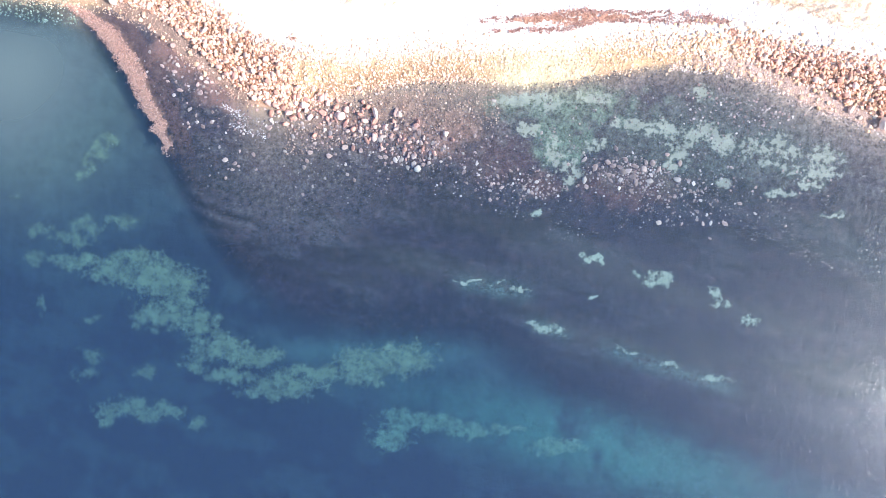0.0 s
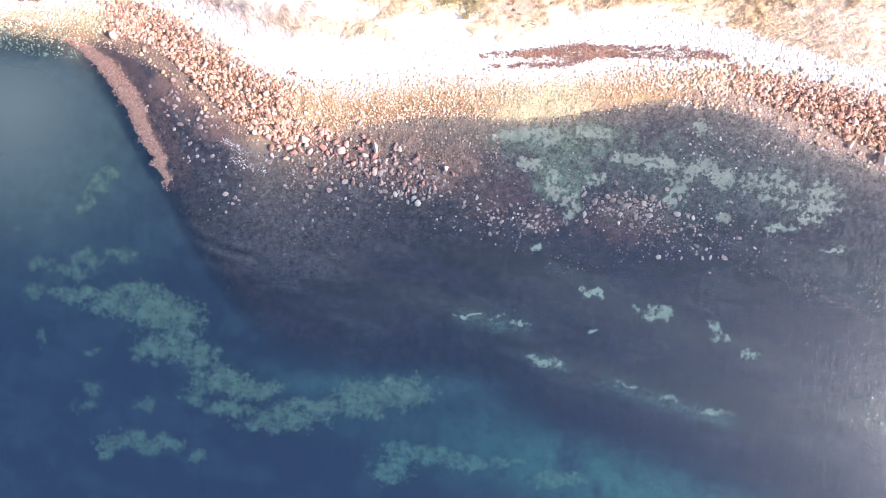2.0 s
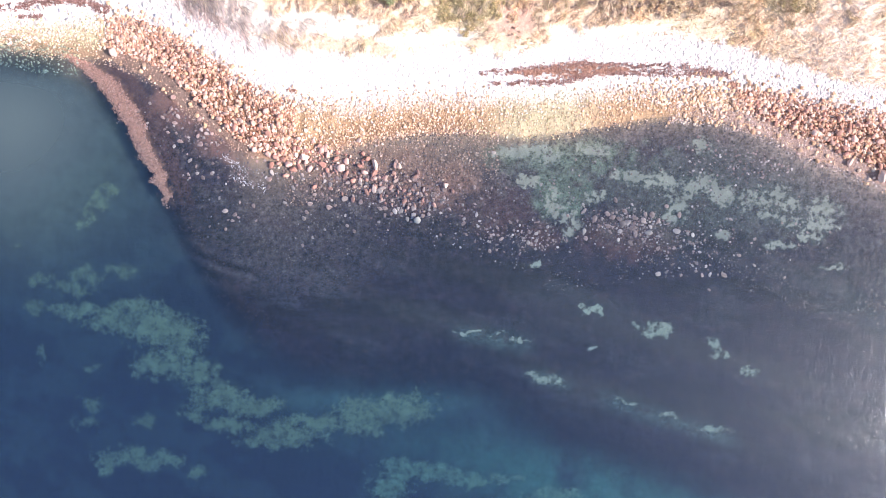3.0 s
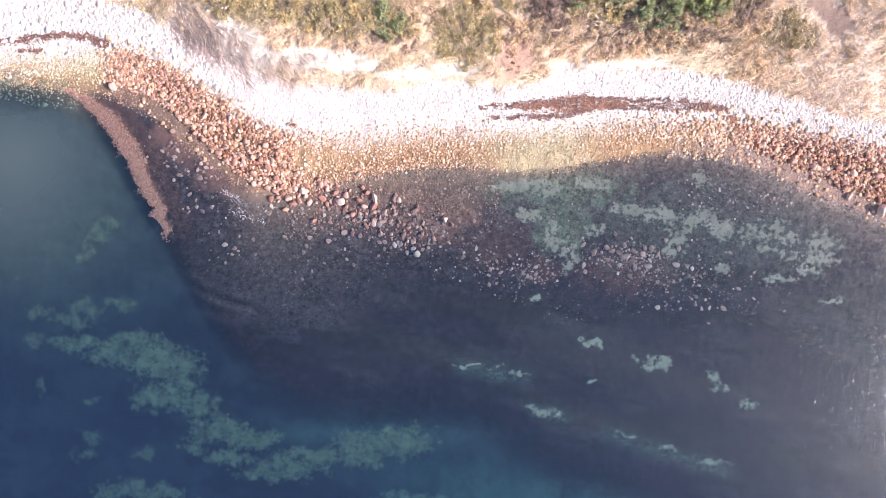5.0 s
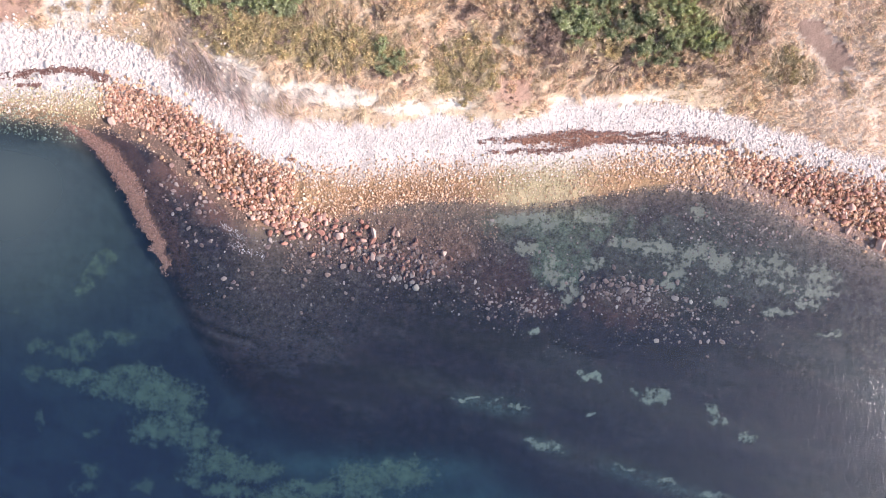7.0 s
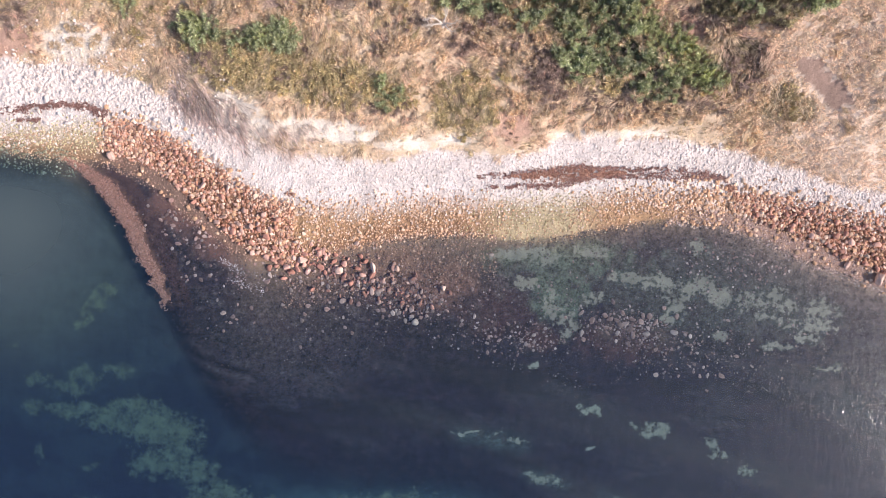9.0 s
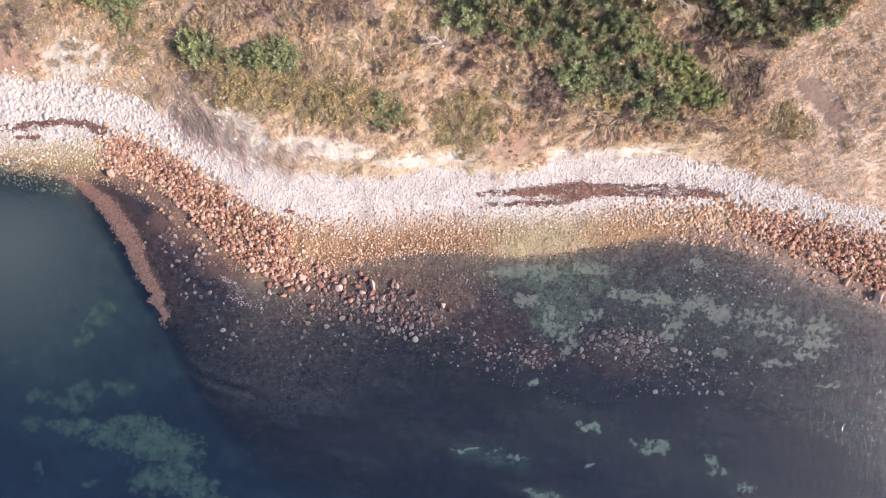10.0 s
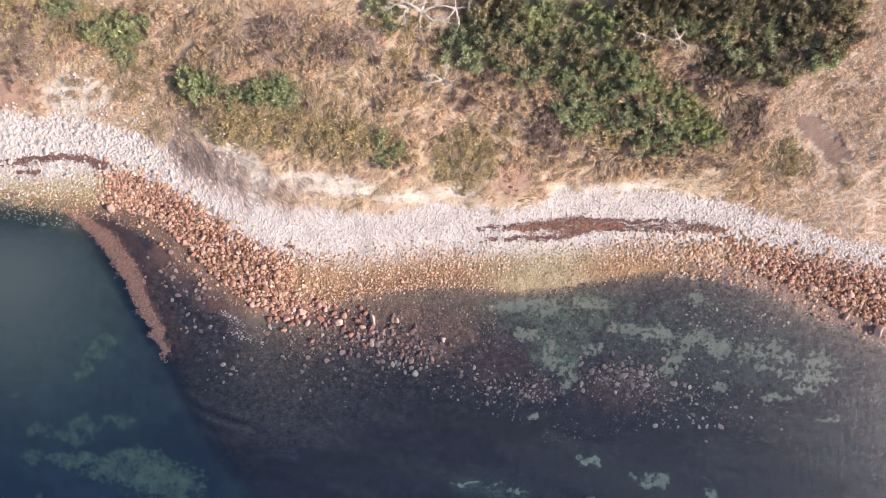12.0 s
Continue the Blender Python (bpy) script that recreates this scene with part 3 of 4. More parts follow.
def stone_field(name, x, y, z, size, material, label, category, sub=1, flat=0.7, seed=1):
    """Countless stones in one mesh."""
    r = np.random.RandomState(seed)
    kinds = [pebble(sub, seed * 10 + k, flat) for k in range(6)]
    pick = r.randint(0, 6, len(x))
    vs, fs, base = [], [], 0
    for k, (v, f) in enumerate(kinds):
        m = np.where(pick == k)[0]
        a = r.uniform(0, 6.283, len(m))
        tilt = r.uniform(-0.35, 0.35, (len(m), 2))
        px = v[None, :, 0] * np.cos(a)[:, None] - v[None, :, 1] * np.sin(a)[:, None]
        py = v[None, :, 0] * np.sin(a)[:, None] + v[None, :, 1] * np.cos(a)[:, None]
        pz = v[None, :, 2] + px * tilt[:, :1] + py * tilt[:, 1:]
        s = size[m][:, None]
        pts = np.stack([px * s + x[m][:, None], py * s + y[m][:, None], pz * s + z[m][:, None]], -1)
        vs.append(pts.reshape(-1, 3))
        fs.append((f[None] + (np.arange(len(m)) * len(v))[:, None, None]).reshape(-1, 3) + base)
        base += len(m) * len(v)
    ob = new(name, mesh_of(name, np.concatenate(vs), np.concatenate(fs), material))
    return tagged(ob, label, category, kind="stuff")


def strewn(n, u0, u1, top, bottom, seed, bias=1.0):
    """Random plan places between two curves of u."""
    r = np.random.RandomState(seed)
    u = r.uniform(u0, u1, n)
    a, b = top(u), bottom(u)
    v = a + (b - a) * r.uniform(0, 1, n) ** bias
    return u, v, r


# brown stones just below the waterline off the middle beach
u, v, r = strewn(2200, 500, 880, lambda u: curve(WATERLINE, u) - 4, lambda u: curve(WATERLINE, u) + 85, 26, 1.3)
x, y, z = put(u, v)
stone_field("wet_pebbles", x, y, z + 0.04, 0.18 + 0.4 * r.uniform(0, 1, len(x)) ** 2, M_WET, "wet red-brown stones at the water's edge", "pebbles", flat=0.45, seed=7)
# white cobbles of the upper beach
u, v, r = strewn(19500, -40, 1610, lambda u: curve(BEACHTOP, u) - 3, lambda u: curve(OCHRE, u) + 8, 21)
v += r.normal(0, 4, len(v)) + 22 * smooth(0.75, 1.0, (v - curve(BEACHTOP, u)) / (curve(OCHRE, u) - curve(BEACHTOP, u))) * r.rand(len(v)) ** 2
x, y, z = put(u, v)
size = (0.15 + 0.40 * r.uniform(0, 1, len(u)) ** 2.8) * (1 + 0.25 * smooth(120, 300, np.abs(u - 780) - 180) + 0.45 * smooth(420, 250, u) * smooth(0.75, 0.3, (v - curve(BEACHTOP, u)) / (curve(OCHRE, u) - curve(BEACHTOP, u))))
stone_field("white_cobbles", x, y, z + 0.05 * size, size, M_WHITE, "sun-bleached white cobbles covering the upper beach", "cobbles", flat=0.4, seed=3)
# ochre cobbles of the lower beach
u, v, r = strewn(9500, -60, 1630, lambda u: curve(OCHRE, u) - 8, lambda u: curve(WATERLINE, u) + 6, 22)
v += r.normal(0, 5, len(v)) - 26 * smooth(0.35, 0.0, (v - curve(OCHRE, u)) / (curve(WATERLINE, u) - curve(OCHRE, u))) * r.rand(len(v)) ** 2
few = np.clip(smooth(170, 230, u) * smooth(520, 440, u) + smooth(1290, 1380, u), 0, 1)
keep = (r.rand(len(u)) > 0.6 * few) & ((v < curve(BOULDER_FOOT, u) + 4) | (r.rand(len(u)) < 0.2))
u, v = u[keep], v[keep]
x, y, z = put(u, v)
size = (0.2 + 0.42 * r.uniform(0, 1, len(u)) ** 1.5) * (1 + 0.85 * smooth(250, 420, np.abs(u - 860)))
pale = (np.abs(u - 950) < 30 + 130 * r.rand(len(u))) | (u < 160 + 35 * r.rand(len(u)))
stone_field("ochre_cobbles", x[~pale], y[~pale], z[~pale] + 0.05, size[~pale], M_TAN, "ochre and rust cobbles of the lower beach", "cobbles", seed=4)
stone_field("yellowish_cobbles", x[pale], y[pale], z[pale] + 0.02, size[pale] * (0.75 - 0.25 * smooth(260, 120, u[pale])), M_YELLOW, "small yellowish algae-tinged cobbles at the waterline", "cobbles", seed=5)
# pebbles that fill the gaps of the lower beach
u, v, r = strewn(7500, -60, 1630, lambda u: curve(OCHRE, u) - 4, lambda u: curve(WATERLINE, u) + 10, 24)
x, y, z = put(u, v)
keep = (u < 195) | (u > 500) | (r.rand(len(u)) < 0.3)
x, y, z = x[keep], y[keep], z[keep]
stone_field("ochre_pebbles", x, y, z + 0.03, r.uniform(0.14, 0.34, len(x)), M_PEBBLE, "brown and ochre pebbles between the beach cobbles", "pebbles", seed=8)
# stones with green weed in the western corner of the bay
u, v, r = strewn(620, -60, 135, lambda u: curve(WATERLINE, u) - 14, lambda u: curve(WATERLINE, u) + 34, 30, 1.4)
x, y, z = put(u, v)
stone_field("weedy_cobbles", x, y, z + 0.04, 0.2 + 0.45 * r.uniform(0, 1, len(x)) ** 2, M_WEEDY, "grey-green weed-covered cobbles at the water's edge", "cobbles", flat=0.5, seed=16)
# rusty cobbles packed between the boulders of the spit and of the eastern beach
u, v, r = strewn(5200, 185, 520, lambda u: curve(OCHRE, u) - 4, lambda u: curve(BOULDER_FOOT, u) + 6, 25)
u = np.where(np.arange(5200) < 3300, u, r.uniform(1300, 1630, 5200))
v = np.where(np.arange(5200) < 3300, v, curve(OCHRE, u) - 4 + (curve(BOULDER_FOOT, u) - curve(OCHRE, u)) * r.rand(5200))
x, y, z = put(u, v)
stone_field("rusty_cobbles", x, y, z + 0.12, 0.24 + 0.62 * r.uniform(0, 1, len(u)) ** 2, M_RUST, "rust-red broken cobbles packed between boulders", "cobbles", seed=9)
# small stones under shallow water
u, v, r = strewn(10000, 250, 1630, lambda u: curve(WATERLINE, u), lambda u: curve(WATERLINE, u) + 190 + 90 * smooth(800, 1000, u), 23, 1.5)
keep = (fbm(u * 0.02, v * 0.02, 3) > 0.42) & (v < curve(REEF_EDGE, u)) & (r.rand(len(u)) < 0.18 + 0.5 * smooth(420, 620, u) + 0.32 * smooth(780, 900, u))
x, y, z = put(u[keep], v[keep])
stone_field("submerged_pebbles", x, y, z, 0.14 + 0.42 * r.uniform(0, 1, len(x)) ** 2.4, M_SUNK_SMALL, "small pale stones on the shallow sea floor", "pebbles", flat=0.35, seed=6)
# heaps of broken stones on the reef
r = np.random.RandomState(27)
heaps = [(1110, 665, 62, 24, 420), (1190, 700, 90, 40, 260), (950, 690, 40, 24, 170), (745, 625, 70, 34, 300), (640, 600, 90, 34, 320), (860, 690, 90, 30, 150), (440, 585, 46, 24, 130), (340, 500, 46, 40, 130), (1330, 560, 150, 34, 380)]
u = np.concatenate([r.normal(a, ra * 0.6, n) for a, b, ra, rb, n in heaps])
v = np.concatenate([r.normal(b, rb * 0.6, n) for a, b, ra, rb, n in heaps])
v = np.maximum(v, curve(WATERLINE, u) + 2)
x, y, z = put(u, v)
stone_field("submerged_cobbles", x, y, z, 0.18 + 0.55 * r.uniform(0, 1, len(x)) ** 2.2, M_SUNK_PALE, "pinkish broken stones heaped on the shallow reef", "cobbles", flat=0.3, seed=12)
# wet gravel between the eastern boulders and the water
u, v, r = strewn(2600, 1180, 1630, lambda u: curve(BOULDER_FOOT, u) - 4, lambda u: curve(WATERLINE, u) + 12, 28)
x, y, z = put(u, v)
stone_field("wet_gravel", x, y, z + 0.02, 0.14 + 0.34 * r.uniform(0, 1, len(x)) ** 2.5, M_WETPINK, "wet pinkish-grey gravel at the water's edge", "gravel", flat=0.4, seed=13)
u, v, r = strewn(1100, 190, 440, lambda u: curve(BOULDER_FOOT, u) - 2, lambda u: curve(WATERLINE, u) + 8, 29)
x, y, z = put(u, v)
stone_field("wet_gravel", x, y, z + 0.02, 0.14 + 0.34 * r.uniform(0, 1, len(x)) ** 2.5, M_WET, "wet brownish gravel below the boulder spit", "gravel", flat=0.4, seed=14)


def boulder_meshes(material, seed, count=8, flat=0.72):
    made = []
    for k in range(count):
        v, f = pebble(3, seed + k, flat, 0.35, 12, 0.24)
        made.append(mesh_of("boulder", v, f, material, True))
    return made


def place_stones(name, meshes, u, v, size, label, category, group, r, sink=0.1):
    x, y, z = put(u, v)
    for i in range(len(u)):
        s = size[i]
        ob = new(name, meshes[r.randint(len(meshes))])
        ob.matrix_world = Matrix.LocRotScale((x[i], y[i], z[i] + (0.36 - sink) * s), Euler((r.uniform(-0.25, 0.25), r.uniform(-0.25, 0.25), r.uniform(0, 6.28))), (s * r.uniform(0.8, 1.25), s * r.uniform(0.75, 1.1), s * r.uniform(0.7, 1.15)))
        tagged(ob, label, category, group)


def spaced(u, v, size, gap=4.2):
    """Drops places that crowd one another."""
    kept = []
    for i in range(len(u)):
        if all((u[i] - u[j]) ** 2 + (v[i] - v[j]) ** 2 > (gap * (size[i] + size[j])) ** 2 for j in kept):
            kept.append(i)
    return np.array(kept)


ROCKS = boulder_meshes(M_BOULDER, 100, 12)
r = np.random.RandomState(31)
# the boulder spit in the west
u = r.uniform(190, 500, 1400)
v = curve(OCHRE, u) + 14 + (curve(BOULDER_FOOT, u) - curve(OCHRE, u) - 8) * r.uniform(0, 1, 1400) ** 0.75
size = r.uniform(0.6, 1.45, 1400) * (0.55 + 0.5 * smooth(250, 400, u))
k = spaced(u, v, size, 3.6)[:135]
place_stones("boulder", ROCKS, u[k], v[k], size[k], "rounded rust-coloured boulder on the beach spit", "boulder", "boulders of the spit", r, 0.05)
# boulders awash off the spit
AWASH = boulder_meshes(M_RED_BOULDER, 160, 10)
u, v = r.normal(566, 58, 700), r.normal(556, 20, 700)
v += (u - 566) * 0.26
size = 0.5 + 0.95 * r.uniform(0, 1, 700) ** 1.5
k = spaced(u, v, size, 3.3)
k = k[(v[k] > curve(WATERLINE, u[k]) - 28) & (u[k] > 470)][:125]
place_stones("boulder", AWASH, u[k], v[k], size[k], "reddish boulder standing in shallow water", "boulder", "boulders in the shallows", r, 0.18)
u, v = r.normal(722, 38, 200), r.normal(612, 16, 200)
size = 0.5 + 0.7 * r.uniform(0, 1, 200) ** 1.6
k = spaced(u, v, size, 3.4)[:44]
place_stones("boulder", AWASH, u[k], v[k], size[k], "reddish boulder standing in shallow water", "boulder", "boulders in the shallows", r, 0.12)
big = np.array([(703, 568, 1.6), (661, 564, 1.5), (786, 600, 1.4), (736, 661, 1.6), (198, 368, 1.7), (535, 552, 1.6), (601, 571, 1.6), (525, 521, 1.1), (632, 523, 1.0), (1556, 583, 2.3), (1500, 561, 1.2)])
place_stones("boulder", boulder_meshes(M_PINK_ROCK, 180, 5), big[:, 0], big[:, 1], big[:, 2], "large pale pink boulder at the water's edge", "boulder", "large boulders", r, 0.06)
# large white stones among the cobbles of the upper beach
PALE_ROCKS = boulder_meshes(M_WHITE_ROCK, 140, 6, 0.6)
u = r.uniform(-20, 380, 260)
v = curve(BEACHTOP, u) + 4 + (curve(OCHRE, u) - curve(BEACHTOP, u) - 10) * r.uniform(0, 1, 260) ** 1.4
size = r.uniform(0.6, 1.25, 260)
k = spaced(u, v, size, 6.0)[:110]
place_stones("white_stone", PALE_ROCKS, u[k], v[k], size[k], "large sun-bleached stone among white beach cobbles", "stone", "large white stones", r, 0.26)
# boulders along the eastern beach
u = r.uniform(1330, 1600, 600)
v = curve(OCHRE, u) + 10 + (curve(BOULDER_FOOT, u) - curve(OCHRE, u) - 8) * r.uniform(0, 1, 600)
size = r.uniform(0.6, 1.35, 600)
k = spaced(u, v, size, 3.6)[:80]
place_stones("boulder", ROCKS, u[k], v[k], size[k], "angular rust-coloured boulder on the lower beach", "boulder", "boulders of the eastern beach", r, 0.05)
# drowned stones
SUNK = boulder_meshes(M_SUNK, 200, 8, 0.24)
uu, vv, ss = [], [], []
BEDS = [(1105, 662, 56, 24, 62, 1.15), (1180, 690, 60, 30, 26, 0.9), (950, 690, 30, 22, 22, 0.8), (740, 620, 70, 30, 40, 1.0), (660, 600, 90, 40, 26, 0.9), (860, 680, 70, 30, 22, 0.8), (1230, 750, 60, 25, 18, 0.9)]
BEDS_WEST = [(420, 660, 60, 40, 14, 0.9), (560, 670, 60, 40, 12, 0.8), (350, 560, 40, 40, 14, 0.9), (300, 470, 50, 50, 24, 0.9), (340, 520, 40, 25, 14, 1.0), (1300, 700, 160, 60, 24, 0.7), (900, 600, 120, 50, 20, 0.7), (610, 612, 90, 34, 44, 0.95), (700, 645, 70, 28, 26, 0.9), (500, 590, 50, 24, 16, 0.9)]
for a, b, ra, rb, n, s in BEDS + BEDS_WEST:
    uu.append(r.normal(a, ra * 0.6, n))
    vv.append(r.normal(b, rb * 0.6, n))
    ss.append(r.uniform(0.55, 1.25, n) * s)
u, v, size = np.concatenate(uu), np.concatenate(vv), np.concatenate(ss)
k = spaced(u, v, size, 3.6)
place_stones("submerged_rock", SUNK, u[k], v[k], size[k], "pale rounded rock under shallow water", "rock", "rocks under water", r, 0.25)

# ---- seaweed ----


def flakes(name, x, y, z, size, material, label, category, seed, lift=0.35, slim=1.0):
    """Countless curled scraps of weed, two triangles each."""
    r = np.random.RandomState(seed)
    n = len(x)
    a = r.uniform(0, 6.283, n)
    long, wide = size, size * r.uniform(0.3, 0.7, n) * slim
    ax, ay = np.cos(a) * long / 2, np.sin(a) * long / 2
    bx, by = -np.sin(a) * wide / 2, np.cos(a) * wide / 2
    c = np.stack([x, y, z], 1)
    q = [c + np.stack([ax, ay, size * r.uniform(0, lift, n)], 1), c + np.stack([bx, by, size * r.uniform(0, lift, n)], 1),
         c - np.stack([ax, ay, -size * r.uniform(0, lift, n)], 1), c - np.stack([bx, by, -size * r.uniform(0, lift, n)], 1)]
    verts = np.stack(q, 1).reshape(-1, 3)
    return tagged(new(name, mesh_of(name, verts, np.arange(4 * n).reshape(-1, 4), material)), label, category, kind="stuff")


def wrack(name, us, vs, wide, n, seed, label, gaps=0.43, material=None):
    r = np.random.RandomState(seed)
    u = r.uniform(us[0], us[-1], n)
    v = np.interp(u, us, vs) + r.normal(0, 1, n) * np.interp(u, us, wide) + 5 * (fbm(u * 0.06, u * 0 + seed, 3) - 0.5)
    keep = fbm(u * 0.09 + seed, v * 0.2, 3) > gaps
    x, y, z = put(u[keep], v[keep])
    flakes(name, x, y, z + r.uniform(0.1, 0.22, len(x)), r.uniform(0.18, 0.5, len(x)), material or M_WRACK, label, "seaweed", seed, 0.15)


wrack("wrack_line", [845, 900, 960, 1040], [405, 403, 396, 388], [1.5, 2.5, 4, 3], 800, 41, "dark brown dried seaweed strewn along the white beach", material=M_WRACK_DARK)
wrack("wrack_line", [905, 935, 965, 1000, 1045, 1110], [404, 404, 404, 402, 398, 400], [0.5, 3, 6, 7.5, 6, 1], 3000, 42, "rust-brown mat of dried seaweed on white cobbles", 0.36)
wrack("wrack_line", [860, 930, 985, 1050], [424, 422, 420, 406], [1.5, 2.2, 4, 3], 900, 43, "dark strand of dried seaweed on white cobbles", material=M_WRACK_DARK)
wrack("wrack_line", [1040, 1120, 1200, 1290], [389, 391, 392, 407], [2.2, 2.2, 3.4, 3], 1000, 44, "dark strand of dried seaweed on white cobbles", material=M_WRACK_DARK)
wrack("wrack_line", [1050, 1120, 1190, 1270], [406, 404, 405, 406], [2.2, 2.6, 3.6, 2.5], 1000, 45, "dark strand of dried seaweed on white cobbles", material=M_WRACK_DARK)
wrack("wrack_line", [-30, 50, 110, 190], [292, 286, 277, 292], [2, 4, 3, 4], 2000, 46, "dark brown dried seaweed strewn along the white beach", material=M_WRACK_DARK)
wrack("wrack_line", [150, 165, 180, 200], [280, 288, 296, 330], [3, 4, 4, 3], 420, 53, "dark clumps of dried seaweed beside the boulders", material=M_WRACK_DARK)
wrack("wrack_clump", [1288, 1294, 1300, 1306], [424, 426, 427, 426], [2, 4, 4, 2], 160, 55, "small dark clump of dried seaweed on white cobbles", 0.0)
wrack("wrack_clump", [504, 509, 514, 520], [436, 437, 438, 437], [1.5, 2, 2, 1.5], 36, 56, "small dark clump of dried seaweed on white cobbles", 0.0)
wrack("wrack_line", [30, 45, 58, 72], [306, 308, 306, 305], [2, 3, 3, 2], 220, 54, "small dark clump of dried seaweed on the beach", material=M_WRACK_DARK)
r = np.random.RandomState(47)
v = r.uniform(370, 660, 13000)
u = np.interp(v, [372, 410, 460, 520, 590, 640], [116, 178, 219, 249, 284, 302]) + r.normal(0, 14, 13000)
keep = strip(u + 20 * (fbm(u * 0.1, v * 0.1, 3) - 0.5), v) > 0.1 + 0.9 * r.rand(13000)
x, y, z = put(u[keep], v[keep])
flakes("red_weed_mat", x, y, np.maximum(z + 0.1, -0.1), r.uniform(0.14, 0.42, len(x)), M_REDWEED, "rust-red floating mat of seaweed at the reef edge", "seaweed", 48, 0.1)

v = r.uniform(610, 830, 900)
u = np.interp(v, [610, 700, 780, 860], [298, 335, 388, 450]) + r.normal(16, 22, 900)
x, y, z = put(u, v)
flakes("red_weed_tufts", x, y, z + 0.12, 0.12 + 0.4 * r.uniform(0, 1, 900) ** 2, M_DARKWEED, "scattered tufts of red seaweed along the reef edge", "seaweed", 49, 0.2)
u = r.uniform(430, 900, 900)
v = curve(REEF_EDGE, u) - 30 + r.normal(0, 24, 900)
x, y, z = put(u, v)
flakes("red_weed_tufts", x, y, z + 0.12, 0.12 + 0.4 * r.uniform(0, 1, 900) ** 2, M_DARKWEED, "scattered tufts of red seaweed on the outer reef", "seaweed", 50, 0.2)

# ---- foam ----
r = np.random.RandomState(51)
t = r.uniform(0, 1, 420)
u = np.concatenate([392 + 40 * t[:210], 405 + 60 * t[210:]]) + r.normal(0, 4, 420)
v = np.concatenate([550 + 30 * t[:210], 585 + 22 * t[210:]]) + r.normal(0, 4, 420)
x, y = plan_xy(u, v)
flakes("foam", x, y, np.full(420, 0.03), 0.06 + 0.5 * r.uniform(0, 1, 420) ** 3.2, M_FOAM, "thin white foam where swell meets the boulders", "foam", 52, 0.03, 0.35)

# ---- plants ----


def limb(a, b, ra, rb, sides=5):
    """A tapered limb between two points: vertices and triangles."""
    a, b = np.array(a, float), np.array(b, float)
    d = (b - a) / max(np.linalg.norm(b - a), 1e-6)
    p = np.cross(d, (0.31, 0.2, 0.93) if abs(d[2]) < 0.9 else (1, 0, 0))
    p /= np.linalg.norm(p)
    q = np.cross(d, p)
    ang = np.arange(sides) * 2 * np.pi / sides
    ring = np.cos(ang)[:, None] * p + np.sin(ang)[:, None] * q
    v = np.concatenate([a + ring * ra, b + ring * rb])
    i = np.arange(sides)
    j = (i + 1) % sides
    f = np.concatenate([np.stack([i, j, j + sides], 1), np.stack([i, j + sides, i + sides], 1)])
    return v, f


def joined(pieces):
    vs, fs, base = [], [], 0
    for v, f in pieces:
        vs.append(v)
        fs.append(f + base)
        base += len(v)
    return np.concatenate(vs), np.concatenate(fs)


def twigs(r, start, way, length, radius, depth, out, spread=0.7):
    way = way / np.linalg.norm(way)
    end = start + way * length
    mid = (start + end) / 2 + r.normal(0, 0.07, 3) * length
    out.append(limb(start, mid, radius, radius * 0.8, 3 if depth < 2 else 5))
    out.append(limb(mid, end, radius * 0.8, radius * 0.55, 3 if depth < 2 else 5))
    if depth > 0:
        for _ in range(r.randint(2, 4)):
            w = way + r.normal(0, spread, 3)
            twigs(r, mid if r.rand() < 0.3 else end, w, length * r.uniform(0.55, 0.85), radius * 0.55, depth - 1, out, spread)


def leafy(seed, leaf_size, leaves, plumes=15, flat=0.75):
    """A crown of 1 m radius: small pointed leaf sprays on upright, uneven plumes with dark gaps between."""
    r = np.random.RandomState(seed)
    rad, ang = np.sqrt(r.uniform(0, 1, plumes)) * 0.88, r.uniform(0, 6.283, plumes)
    foot = np.stack([rad * np.cos(ang), rad * np.sin(ang), np.zeros(plumes)], 1)
    tall = flat * r.uniform(0.5, 1.4, plumes) * (1.15 - 0.5 * rad ** 2)
    wide = r.uniform(0.14, 0.32, plumes)
    k = r.choice(plumes, leaves, p=wide * tall / (wide * tall).sum())
    f = r.uniform(0, 1, leaves) ** 0.75
    a = r.uniform(0, 6.283, leaves)
    out = np.stack([np.cos(a), np.sin(a), np.zeros(leaves)], 1)
    p = foot[k] * (1 + 0.25 * f[:, None]) + out * (wide[k] * np.sqrt(r.uniform(0, 1, leaves)) * (1.05 - 0.75 * f ** 2))[:, None]
    p[:, 2] = 0.08 + tall[k] * f
    t = out * r.uniform(0.2, 1.0, (leaves, 1)) + np.array((0.0, 0.0, 0.55)) + r.normal(0, 0.35, (leaves, 3))
    t /= np.linalg.norm(t, axis=1)[:, None]
    b = np.cross(t, np.array((0.0, 0.0, 1.0)) + r.normal(0, 0.45, (leaves, 3)))
    b /= np.linalg.norm(b, axis=1)[:, None]
    s = leaf_size * (0.7 + 1.3 * r.uniform(0, 1, leaves) ** 2)[:, None]
    q = [p - b * s * 0.28, p + t * s * 2.2, p + b * s * 0.28]
    return np.stack(q, 1).reshape(-1, 3), np.arange(3 * leaves).reshape(-1, 3)


